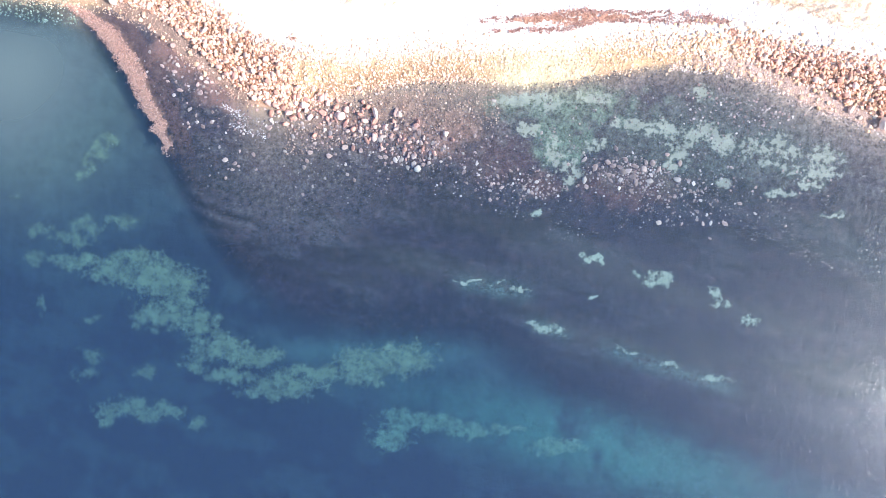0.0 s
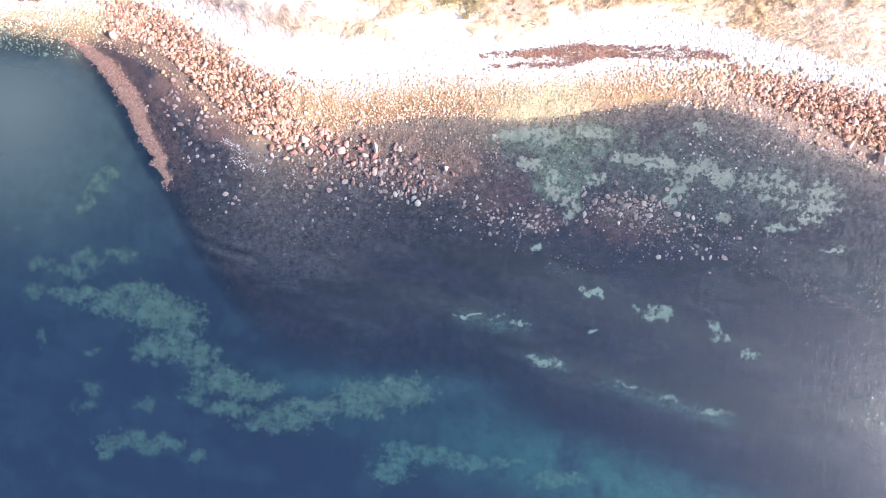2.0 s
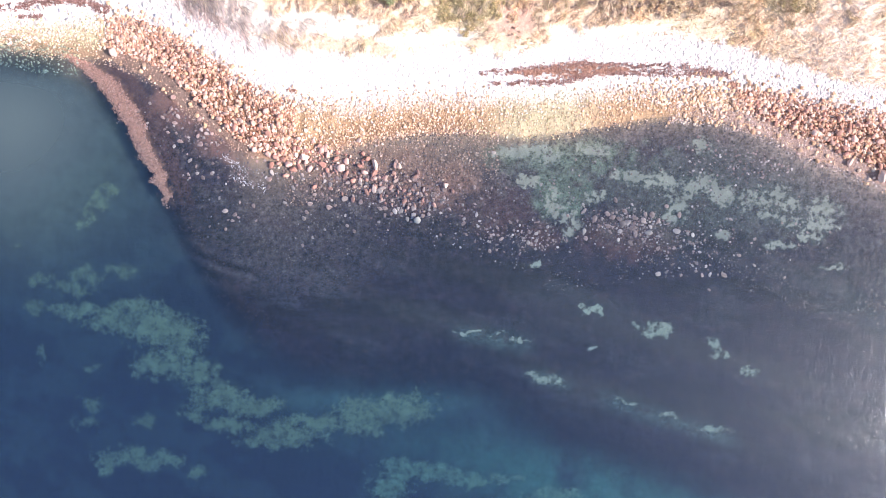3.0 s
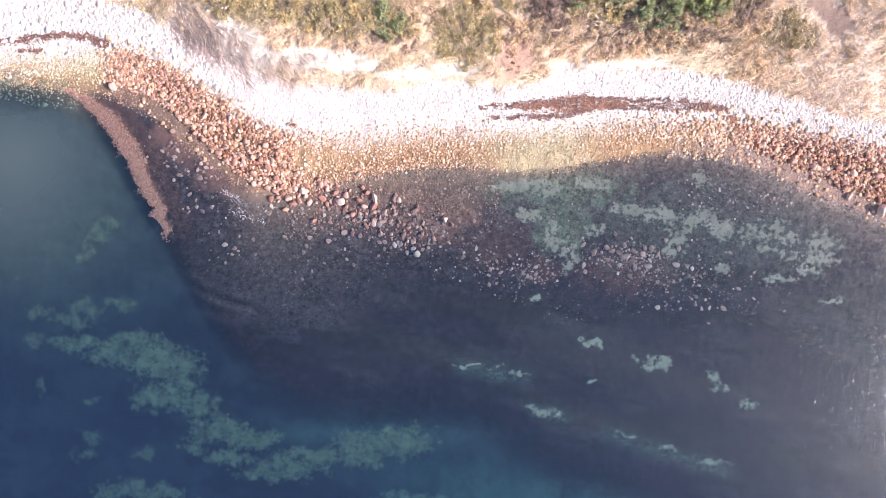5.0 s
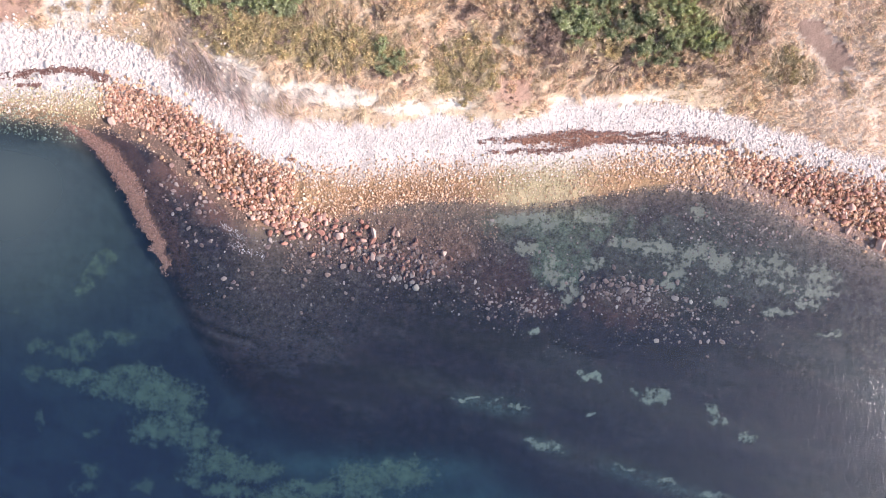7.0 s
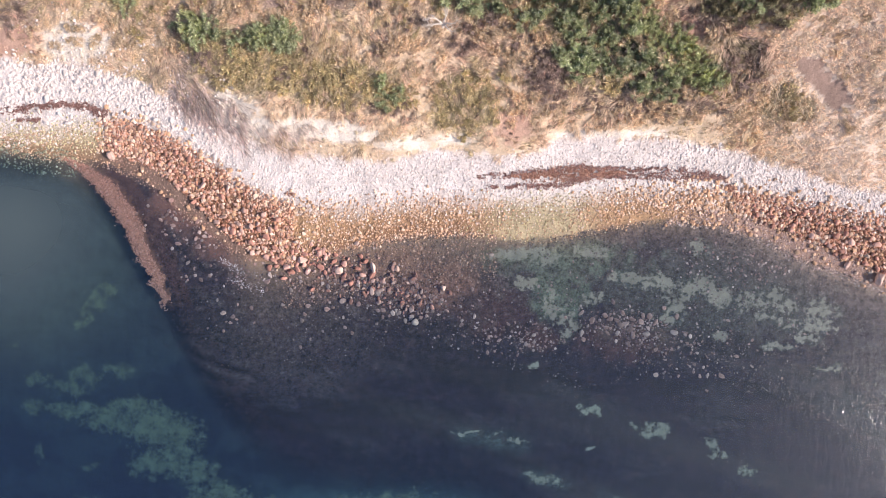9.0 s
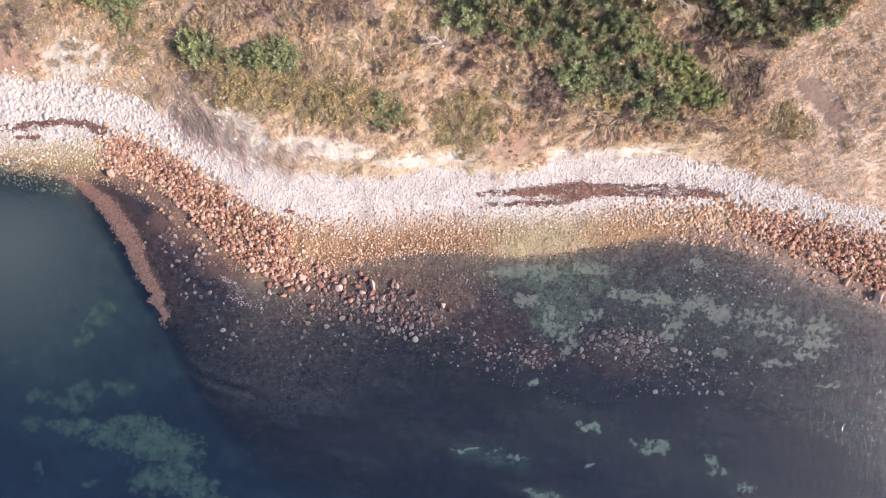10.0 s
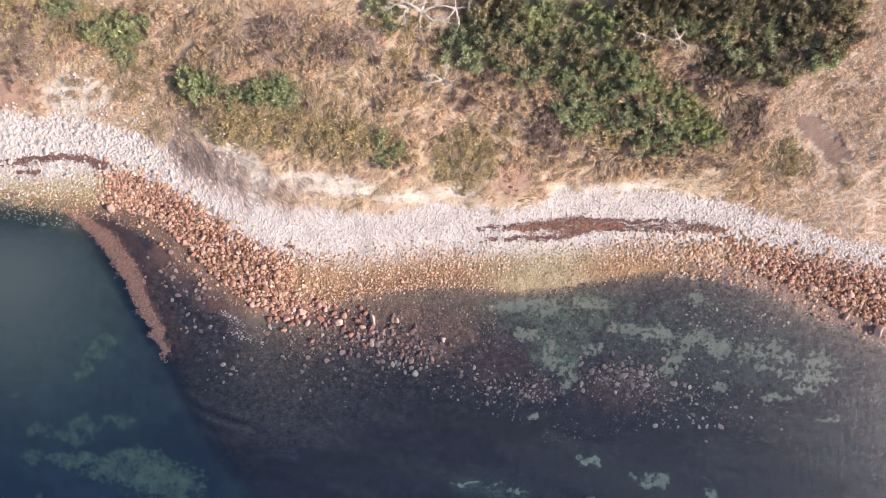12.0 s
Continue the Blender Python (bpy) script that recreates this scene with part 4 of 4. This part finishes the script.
def shrub(name, seed, material, leaf_size, leaves, label, category, group, flat=0.75):
    """A shrub or low tree of 1 m radius: branching stems under a leafy crown."""
    r = np.random.RandomState(seed)
    root = new(name)
    verts, faces = [np.array((0, 0, -0.25))], []
    for k in range(3):
        a, base = k * 2.09 + r.uniform(-0.5, 0.5), len(verts)
        for step, wide in ((0.0, 0.05), (0.5, 0.042), (1.0, 0.026)):
            mid = np.array((math.cos(a) * 0.36 * step, math.sin(a) * 0.36 * step, -0.15 + 0.55 * step)) + r.normal(0, 0.035, 3) * step
            verts += [mid + wide * np.array((math.cos(q * 1.571 + a), math.sin(q * 1.571 + a), 0)) for q in range(4)]
        faces += [(0, base + (q + 1) % 4, base + q) for q in range(4)]
        for ring in (base, base + 4):
            for q in range(4):
                p = (q + 1) % 4
                faces += [(ring + q, ring + p, ring + 4 + p), (ring + q, ring + 4 + p, ring + 4 + q)]
    part("trunk", mesh_of("trunk", np.array(verts), np.array(faces), M_BARK), root, "forked grey stems")
    part("crown", mesh_of("crown", *leafy(seed + 1, leaf_size, 2 * leaves, 15, flat), material), root)
    return tagged(root, label, category, group)


def bare_bush(name, seed, material, label, group, depth=3, stems=6, category="bush", spread=0.7, up=0.8, stout=1.0):
    """A leafless bush: a stub of trunk and branches that fork again and again."""
    r = np.random.RandomState(seed)
    root = new(name)
    part("trunk", mesh_of("trunk", *limb((0, 0, -0.2), (0, 0, 0.2), 0.07, 0.05), material), root)
    for k in range(stems):
        a = k * 6.283 / stems + r.uniform(-0.4, 0.4)
        out, tip = [], np.array((math.cos(a) * 0.2, math.sin(a) * 0.2, 0.3))
        out.append(limb((0, 0, 0.1), tip, 0.04 * stout, 0.03 * stout))
        twigs(r, tip, np.array((math.cos(a), math.sin(a), up)), 0.36, 0.026 * stout, depth, out, spread)
        part("branch", mesh_of("branch", *joined(out), material), root)
    return tagged(root, label, category, group)


KINDS = {
    "green": [shrub("green_shrub", 300 + 5 * k, M_LEAF, 0.095, 760, "dense green shrub on the dry slope", "shrub", "green shrubs") for k in range(3)],
    "lime": [shrub("yellow_green_shrub", 330 + 5 * k, M_LIME, 0.092, 720, "bright yellow-green shrub on the slope", "shrub", "yellow-green shrubs") for k in range(2)],
    "olive": [shrub("olive_shrub", 350 + 5 * k, M_OLIVE, 0.117, 390, "low olive-brown heath shrub", "shrub", "olive shrubs", 0.5) for k in range(3)],
    "brown": [shrub("withered_shrub", 370 + 5 * k, M_BROWN, 0.117, 330, "withered brown shrub among dry grass", "shrub", "withered shrubs", 0.6) for k in range(3)],
    "wood": [shrub("low_tree", 520 + 5 * k, M_GREYLEAF, 0.098, 680, "low grey-olive tree with a ragged crown", "tree", "low trees") for k in range(3)],
    "pale": [shrub("straw_shrub", 470 + 5 * k, M_PALE, 0.117, 300, "pale straw-coloured dry shrub on the slope", "shrub", "straw-coloured shrubs", 0.5) for k in range(3)],
    "scrub": [shrub("dark_scrub", 560 + 5 * k, M_SCRUB, 0.117, 330, "dark mauve-brown withered scrub on the slope", "shrub", "dark scrub", 0.6) for k in range(3)],
    "bare": [bare_bush("bare_bush", 390 + 5 * k, M_TWIG, "leafless mauve-grey bush with fine twigs", "bare bushes") for k in range(3)],
}
USED = dict.fromkeys(KINDS, 0)


def plant(kind, zones, seed, gap=5.5, tall=1.0):
    """Plants of a kind in ellipses (u, v, ru, rv, number, radius in metres), not crowding one another."""
    r = np.random.RandomState(seed)
    for a, b, ra, rb, n, size in zones:
        done, tries = [], 0
        while len(done) < n and tries < n * 30:
            tries += 1
            ang, rad = r.uniform(0, 6.283), math.sqrt(r.rand())
            u, v, s = a + ra * rad * math.cos(ang), b + rb * rad * math.sin(ang), size * r.uniform(0.65, 1.3)
            if any((u - p) ** 2 + (v - q) ** 2 < (gap * (s + w)) ** 2 for p, q, w in done):
                continue
            done.append((u, v, s))
            x, y, z = [float(c) for c in put(np.array([u]), np.array([v])) for c in c]
            m = Matrix.LocRotScale((x, y, z), Euler((r.uniform(-0.1, 0.1), r.uniform(-0.1, 0.1), r.uniform(0, 6.28))), (s, s * r.uniform(0.85, 1.15), s * tall * r.uniform(0.8, 1.1)))
            k = USED[kind]
            USED[kind] += 1
            if k < len(KINDS[kind]):
                KINDS[kind][k].matrix_basis = m
            else:
                src = KINDS[kind][k % len(KINDS[kind])]
                ob = copy_thing(src, Matrix.Identity(4))
                ob.matrix_basis = m


plant("green", [(1100, 160, 110, 60, 24, 1.7), (1030, 190, 50, 45, 11, 1.6), (1180, 235, 90, 35, 16, 1.5), (950, 70, 70, 70, 20, 1.8), (1060, 70, 50, 50, 10, 1.7), (490, 160, 45, 24, 12, 1.4), (200, 55, 52, 28, 13, 1.5), (225, 105, 20, 24, 4, 1.2), (120, 15, 60, 20, 6, 1.3)], 61)
plant("green", [(350, 150, 44, 22, 10, 1.3), (425, 178, 30, 16, 4, 1.2), (680, 20, 20, 30, 4, 1.4), (690, 260, 28, 25, 6, 1.2), (1330, 70, 60, 40, 12, 1.7), (1230, 20, 100, 40, 5, 1.6), (1450, 90, 40, 30, 6, 1.5), (830, 70, 40, 50, 10, 1.6)], 62)
plant("lime", [(1108, 112, 22, 20, 8, 1.3), (1145, 142, 28, 18, 9, 1.3), (1190, 178, 34, 20, 10, 1.2), (1225, 215, 34, 26, 10, 1.2), (1265, 240, 24, 20, 6, 1.1), (470, 168, 20, 14, 3, 1.2), (340, 145, 26, 16, 4, 1.2), (205, 60, 46, 26, 4, 1.2), (940, 40, 40, 40, 5, 1.5), (1050, 40, 40, 30, 4, 1.5)], 63, 5.5, 1.4)
plant("olive", [(500, 230, 130, 30, 46, 1.0), (620, 260, 90, 30, 34, 1.0), (830, 280, 60, 60, 34, 1.0), (400, 195, 60, 22, 12, 1.1), (740, 100, 70, 60, 8, 1.2), (90, 30, 90, 45, 26, 1.2), (440, 205, 90, 28, 22, 1.1), (860, 240, 50, 40, 8, 1.0), (1180, 30, 100, 40, 8, 1.5), (1430, 40, 90, 50, 8, 1.5)], 64, 5.5, 0.72)
plant("brown", [(1350, 40, 120, 50, 12, 1.5), (1150, 60, 60, 50, 10, 1.4), (1480, 60, 50, 40, 10, 1.4), (1180, 285, 100, 25, 20, 0.9), (960, 170, 60, 50, 16, 1.2), (560, 80, 90, 50, 16, 1.2), (880, 150, 40, 40, 8, 1.2), (1330, 240, 40, 50, 12, 1.0)], 65, 5.5, 0.72)
plant("brown", [(100, 60, 90, 50, 14, 1.2), (1110, 170, 100, 55, 18, 1.6), (1190, 245, 80, 25, 10, 1.4), (950, 60, 70, 60, 10, 1.5), (1400, 290, 40, 40, 6, 0.9), (1290, 130, 50, 30, 6, 1.0), (720, 180, 50, 20, 5, 1.2), (300, 120, 60, 50, 6, 1.0)], 66, 5.5, 0.72)
plant("bare", [(1290, 60, 120, 45, 14, 1.7), (1400, 90, 60, 30, 8, 1.5), (1100, 190, 110, 60, 14, 1.6), (1180, 240, 90, 30, 8, 1.5), (950, 60, 80, 60, 8, 1.7), (540, 60, 120, 50, 24, 1.5), (360, 215, 40, 22, 8, 1.2), (30, 120, 40, 60, 10, 1.3), (970, 225, 50, 40, 10, 1.3), (1320, 130, 70, 40, 12, 1.5), (1330, 215, 30, 40, 6, 1.4), (640, 90, 40, 30, 6, 1.5), (1200, 265, 60, 14, 6, 1.2), (720, 160, 60, 40, 8, 1.2)], 67)
plant("wood", [(1200, 20, 110, 45, 26, 1.5), (1340, 40, 90, 60, 26, 1.5), (1460, 40, 60, 60, 18, 1.5), (880, 30, 60, 60, 12, 1.6), (1120, 60, 50, 40, 8, 1.5), (850, 60, 30, 40, 5, 1.4), (1000, 110, 70, 40, 6, 1.6), (1350, 122, 70, 24, 12, 1.2), (1280, 120, 30, 18, 4, 1.1)], 76, 6.5, 1.5)
plant("pale", [(400, 80, 130, 60, 22, 1.1), (620, 180, 150, 40, 24, 1.0), (740, 230, 60, 40, 12, 0.9), (900, 240, 60, 60, 16, 1.1), (1060, 275, 120, 22, 20, 0.9), (1480, 180, 80, 80, 12, 0.8), (1530, 320, 50, 70, 8, 0.7)], 68, 5.5, 0.72)
plant("pale", [(130, 130, 120, 50, 22, 0.9), (260, 170, 60, 40, 12, 0.9), (1250, 150, 70, 30, 10, 1.0), (1350, 300, 60, 40, 14, 0.9), (1130, 170, 100, 50, 8, 1.3), (870, 100, 60, 60, 8, 1.3)], 69, 5.5, 0.72)
plant("brown", [(300, 60, 150, 50, 16, 1.1), (700, 150, 120, 50, 14, 1.0), (480, 120, 120, 30, 12, 1.0), (1080, 300, 120, 20, 12, 0.8), (930, 280, 40, 50, 8, 0.9)], 73, 5.5, 0.72)
plant("olive", [(1402, 275, 26, 30, 7, 0.9), (190, 48, 60, 34, 14, 1.1), (228, 100, 20, 26, 4, 1.0), (580, 225, 60, 26, 16, 1.0), (650, 235, 50, 24, 10, 1.0), (700, 270, 40, 24, 10, 0.9), (350, 175, 40, 20, 8, 1.0), (1080, 235, 90, 24, 8, 1.2), (1270, 250, 24, 22, 6, 1.0), (300, 110, 120, 60, 12, 1.0), (960, 110, 70, 50, 10, 1.4), (1120, 200, 110, 50, 12, 1.4), (700, 70, 90, 50, 6, 1.2)], 74, 5.5, 0.72)

plant("scrub", [(25, 30, 35, 30, 7, 1.1), (55, 75, 30, 20, 5, 1.0), (235, 20, 22, 18, 4, 1.1), (252, 58, 10, 22, 3, 1.0), (440, 95, 22, 14, 5, 1.0), (465, 55, 35, 28, 8, 1.1), (580, 85, 45, 22, 9, 1.1), (370, 200, 34, 14, 5, 0.9), (665, 110, 18, 9, 3, 0.9), (685, 185, 30, 10, 4, 0.9), (770, 65, 40, 26, 6, 1.2), (860, 130, 40, 24, 7, 1.2)], 81, 5.5, 0.72)
plant("scrub", [(955, 185, 40, 34, 8, 1.3), (975, 225, 34, 26, 8, 1.2), (1310, 225, 26, 32, 9, 1.1), (1340, 252, 20, 20, 4, 1.0), (1205, 262, 36, 10, 6, 1.0), (1130, 285, 50, 12, 6, 0.8), (540, 178, 24, 14, 5, 1.0), (500, 228, 10, 14, 3, 0.9), (318, 152, 10, 8, 2, 0.9), (1330, 130, 70, 26, 10, 1.1), (610, 215, 20, 10, 3, 0.8)], 82, 5.5, 0.72)
plant("scrub", [(820, 180, 34, 14, 5, 0.9), (690, 285, 30, 10, 4, 0.8), (20, 130, 22, 40, 5, 0.9), (1000, 262, 60, 26, 10, 0.9), (1070, 282, 70, 18, 9, 0.8), (1270, 285, 40, 16, 5, 0.8), (730, 150, 60, 24, 7, 0.8), (1250, 130, 50, 20, 6, 0.9)], 87, 5.5, 0.72)

# fallen, bleached trees
for (a, b), s, turn, seed in (((784, 150), 2.2, 2.6, 401), ((745, 30), 3.0, 1.7, 402), ((722, 24), 2.4, 2.3, 406), ((805, 22), 2.0, 0.4, 403), ((1135, 70), 1.5, 2.0, 404), ((1195, 75), 1.5, 1.0, 405)):
    x, y, z = [float(c) for c in put(np.array([a]), np.array([b])) for c in c]
    ob = bare_bush("dead_tree", seed, M_DEAD, "bleached dead tree with bare forked branches", "dead trees", 5, 5, "dead tree", 0.5, 0.3, 1.8)
    ob.matrix_basis = Matrix.LocRotScale((x, y, z + 2.1), Euler((0.35, 0.2, turn)), (s * 1.6, s * 1.6, s))

# pale stones strewn over the western slope
u, v, r = strewn(800, 20, 420, lambda u: curve(BEACHTOP, u) - 130, lambda u: curve(BEACHTOP, u) + 2, 85, 0.6)
keep = (fbm(u * 0.03 + 4, v * 0.03, 3) > 0.47) & (v > 70)
x, y, z = put(u[keep], v[keep])
stone_field("slope_stones", x, y, z + 0.12, 0.2 + 0.55 * r.uniform(0, 1, len(x)) ** 2.5, M_WHITE, "pale stones strewn over the dry slope", "stones", flat=0.5, seed=15)

# ---- dry grass ----


def grass_material(name):
    g = Nodes(name)
    base = g.attr("tint", "Color")
    r = g.add("ShaderNodeNewGeometry").outputs["Random Per Island"]
    n = g.noise(g.coords(), 3.0, 3)
    col = g.mix(1.0, base, g.gray(g.span(r, 0, 1, 0.75, 1.35)), "MULTIPLY")
    col = g.mix(g.span(n, 0.45, 0.7, 0, 0.4), col, (0.80, 0.65, 0.47))
    p = g.add("ShaderNodeBsdfPrincipled", Base_Color=col, Roughness=0.8)
    tl = g.add("ShaderNodeBsdfTranslucent", Color=col)
    mx = g.add("ShaderNodeMixShader", Fac=0.35)
    g.set(mx.inputs[1], p.outputs[0])
    g.set(mx.inputs[2], tl.outputs[0])
    return g.finish(mx.outputs[0])


M_GRASS = grass_material("straw")


def tussocks(name, u, v, r, label, category, blades=14, spread=0.6, tall=0.45, wide=0.07, comb=0.5, tone=(1, 1, 1), way=None, bark=None):
    """Countless tussocks: blades that arch out from a centre, combed down the slope."""
    x, y, z = put(u, v)
    own = tints(x, y, z)[0]
    own = own * 0.5 + own.mean(1, keepdims=True) * np.array((0.54, 0.5, 0.46))
    for shift, colour, much in ((0, (0.60, 0.50, 0.385), 0.75), (31, (0.50, 0.335, 0.265), 0.6), (57, (0.36, 0.315, 0.17), 0.6), (83, (0.33, 0.24, 0.215), 0.5)):
        own = mixed(own, colour, much * (1 - 0.65 * smooth(1300, 1400, u)) * smooth(0.53, 0.66, fbm(u * 0.045 + shift, v * 0.05 - shift, 4, 0.65)))
    if bark is not None:
        own = np.array(bark) * np.exp(r.normal(0, 0.25, (len(u), 1)))
    own = own * np.exp(r.normal(0, 0.3, (len(u), 1))) * np.array(tone)
    own = own * np.minimum(1, 0.85 / own.max(1, keepdims=True))
    n = len(x) * blades
    size = np.repeat(r.uniform(0.5, 1.4, len(u)), blades)
    x, y, z = (np.repeat(c, blades) + (r.normal(0, 0.18, n) * size if i < 2 else 0) for i, c in enumerate((x, y, z)))
    a = r.uniform(0, 6.283, n)
    flow = np.repeat(fbm(u * 0.012, v * 0.012, 2) * 9.0 - 6.0, blades)
    if way is not None:
        flow = way + r.normal(0, 0.4, n)
    dx, dy = np.cos(a) * (1 - comb) + comb * np.cos(flow), np.sin(a) * (1 - comb) + comb * np.sin(flow)
    a = np.arctan2(dy, dx)
    h, out = tall * size * r.uniform(0.5, 1.2, n), spread * size * r.uniform(0.5, 1.2, n)
    c = np.stack([x, y, z - 0.04], 1)
    d = np.stack([np.cos(a), np.sin(a), np.zeros(n)], 1) * out[:, None]
    up = np.array((0, 0, 1.0)) * h[:, None]
    side = np.stack([-np.sin(a), np.cos(a), np.zeros(n)], 1) * (wide * r.uniform(0.6, 1.4, n))[:, None]
    verts = np.stack([c, c + d * 0.5 + up + side * 0.8, c + d + up * 0.55, c + d * 0.5 + up - side * 0.8], 1).reshape(-1, 3)
    me = mesh_of(name, verts, np.arange(4 * n).reshape(-1, 4), M_GRASS)
    tint = np.repeat(np.concatenate([own, np.ones((len(u), 1))], 1), blades * 4, 0)
    me.attributes.new("tint", "FLOAT_COLOR", "POINT").data.foreach_set("color", tint.astype(np.float32).ravel())
    return tagged(new(name, me), label, category, kind="stuff")


u, v, r = strewn(12000, -60, 1630, lambda u: u * 0 - 60, lambda u: curve(BEACHTOP, u) + 2, 71)
keep = (blobs(u, v, TRACK) < 0.1) & ((blobs(u, v, BRUSH) < 0.1) | (r.rand(len(u)) < 0.25)) & ((blobs(u, v, PALE_BANK) < 0.3) | (r.rand(len(u)) < 0.14)) & (blobs(u, v, RUSTY) < 0.2) & (fbm(u * 0.03, v * 0.03, 3) > 0.36) & (r.rand(len(u)) > 0.9 * smooth(1330, 1420, u)) & ((u < 430) | (u > 900) | (v < curve(BEACHTOP, u) - 18) | (r.rand(len(u)) < 0.2))
tussocks("dry_grass", u[keep], v[keep], r, "dry straw-coloured grass tussocks on the slope", "grass", blades=8, spread=1.25, tall=0.3, wide=0.07, comb=0.74, tone=(1.52, 1.47, 1.34))
u, v, r = strewn(26000, -60, 1630, lambda u: u * 0 - 60, lambda u: curve(BEACHTOP, u) + 1, 75)
keep = (blobs(u, v, TRACK) < 0.0) & ((blobs(u, v, BRUSH) < 0.1) | (r.rand(len(u)) < 0.25)) & ((blobs(u, v, PALE_BANK) < 0.2) | (r.rand(len(u)) < 0.22)) & ((blobs(u, v, RUSTY) < 0.2) | (r.rand(len(u)) < 0.3)) & ((u > 1330) | (r.rand(len(u)) < 0.6)) & ((u < 430) | (u > 900) | (v < curve(BEACHTOP, u) - 18) | (r.rand(len(u)) < 0.2))
tussocks("short_dry_grass", u[keep], v[keep], r, "short golden dry grass covering the slope", "grass", blades=6, spread=0.5, tall=0.22, wide=0.075, comb=0.35, tone=(1.52, 1.46, 1.32))
u, v, r = strewn(2600, -60, 1630, lambda u: u * 0 - 60, lambda u: curve(BEACHTOP, u) - 8, 83)
keep = (blobs(u, v, TRACK) < 0.0) & (blobs(u, v, PALE_BANK) < 0.3) & (fbm(u * 0.025 + 7, v * 0.025, 3) > 0.5)
tussocks("withered_stalks", u[keep], v[keep], r, "dark withered stalks lying among the dry grass", "stalks", 6, 1.5, 0.3, 0.06, 0.82, (0.62, 0.55, 0.54))
u, v, r = strewn(190, 295, 430, lambda u: curve(BEACHTOP, u) - 45, lambda u: curve(BEACHTOP, u) + 22, 84)
tussocks("fallen_brush", u, v, r, "mauve-brown fallen brush lying over the beach top", "brush", 4, 3.2, 0.3, 0.06, 0.78, (1, 1, 1), -0.85, (0.50, 0.39, 0.36))
u, v, r = strewn(330, 300, 580, lambda u: curve(BEACHTOP, u) - 60, lambda u: curve(BEACHTOP, u) + 4, 72)
keep = fbm(u * 0.03, v * 0.03, 3) > 0.42
tussocks("fallen_brush", u[keep], v[keep], r, "grey fallen brush at the top of the beach", "brush", 3, 3.0, 0.22, 0.05, 0.78, (1, 1, 1), -0.85, (0.62, 0.51, 0.46))
u, v, r = strewn(4200, 1290, 1630, lambda u: u * 0 - 60, lambda u: curve(BEACHTOP, u) - 2, 86)
keep = (blobs(u, v, TRACK) < -0.1) & (blobs(u, v, WOOD_SHADE) < -0.3) & (r.rand(len(u)) < smooth(1300, 1390, u + 0.3 * (v - 200)))
tussocks("grass_tufts", u[keep], v[keep], r, "cream and pinkish tufts of dry grass on the slope", "grass", blades=7, spread=0.55, tall=0.2, wide=0.1, comb=0.3, tone=(2.0, 1.86, 1.7))
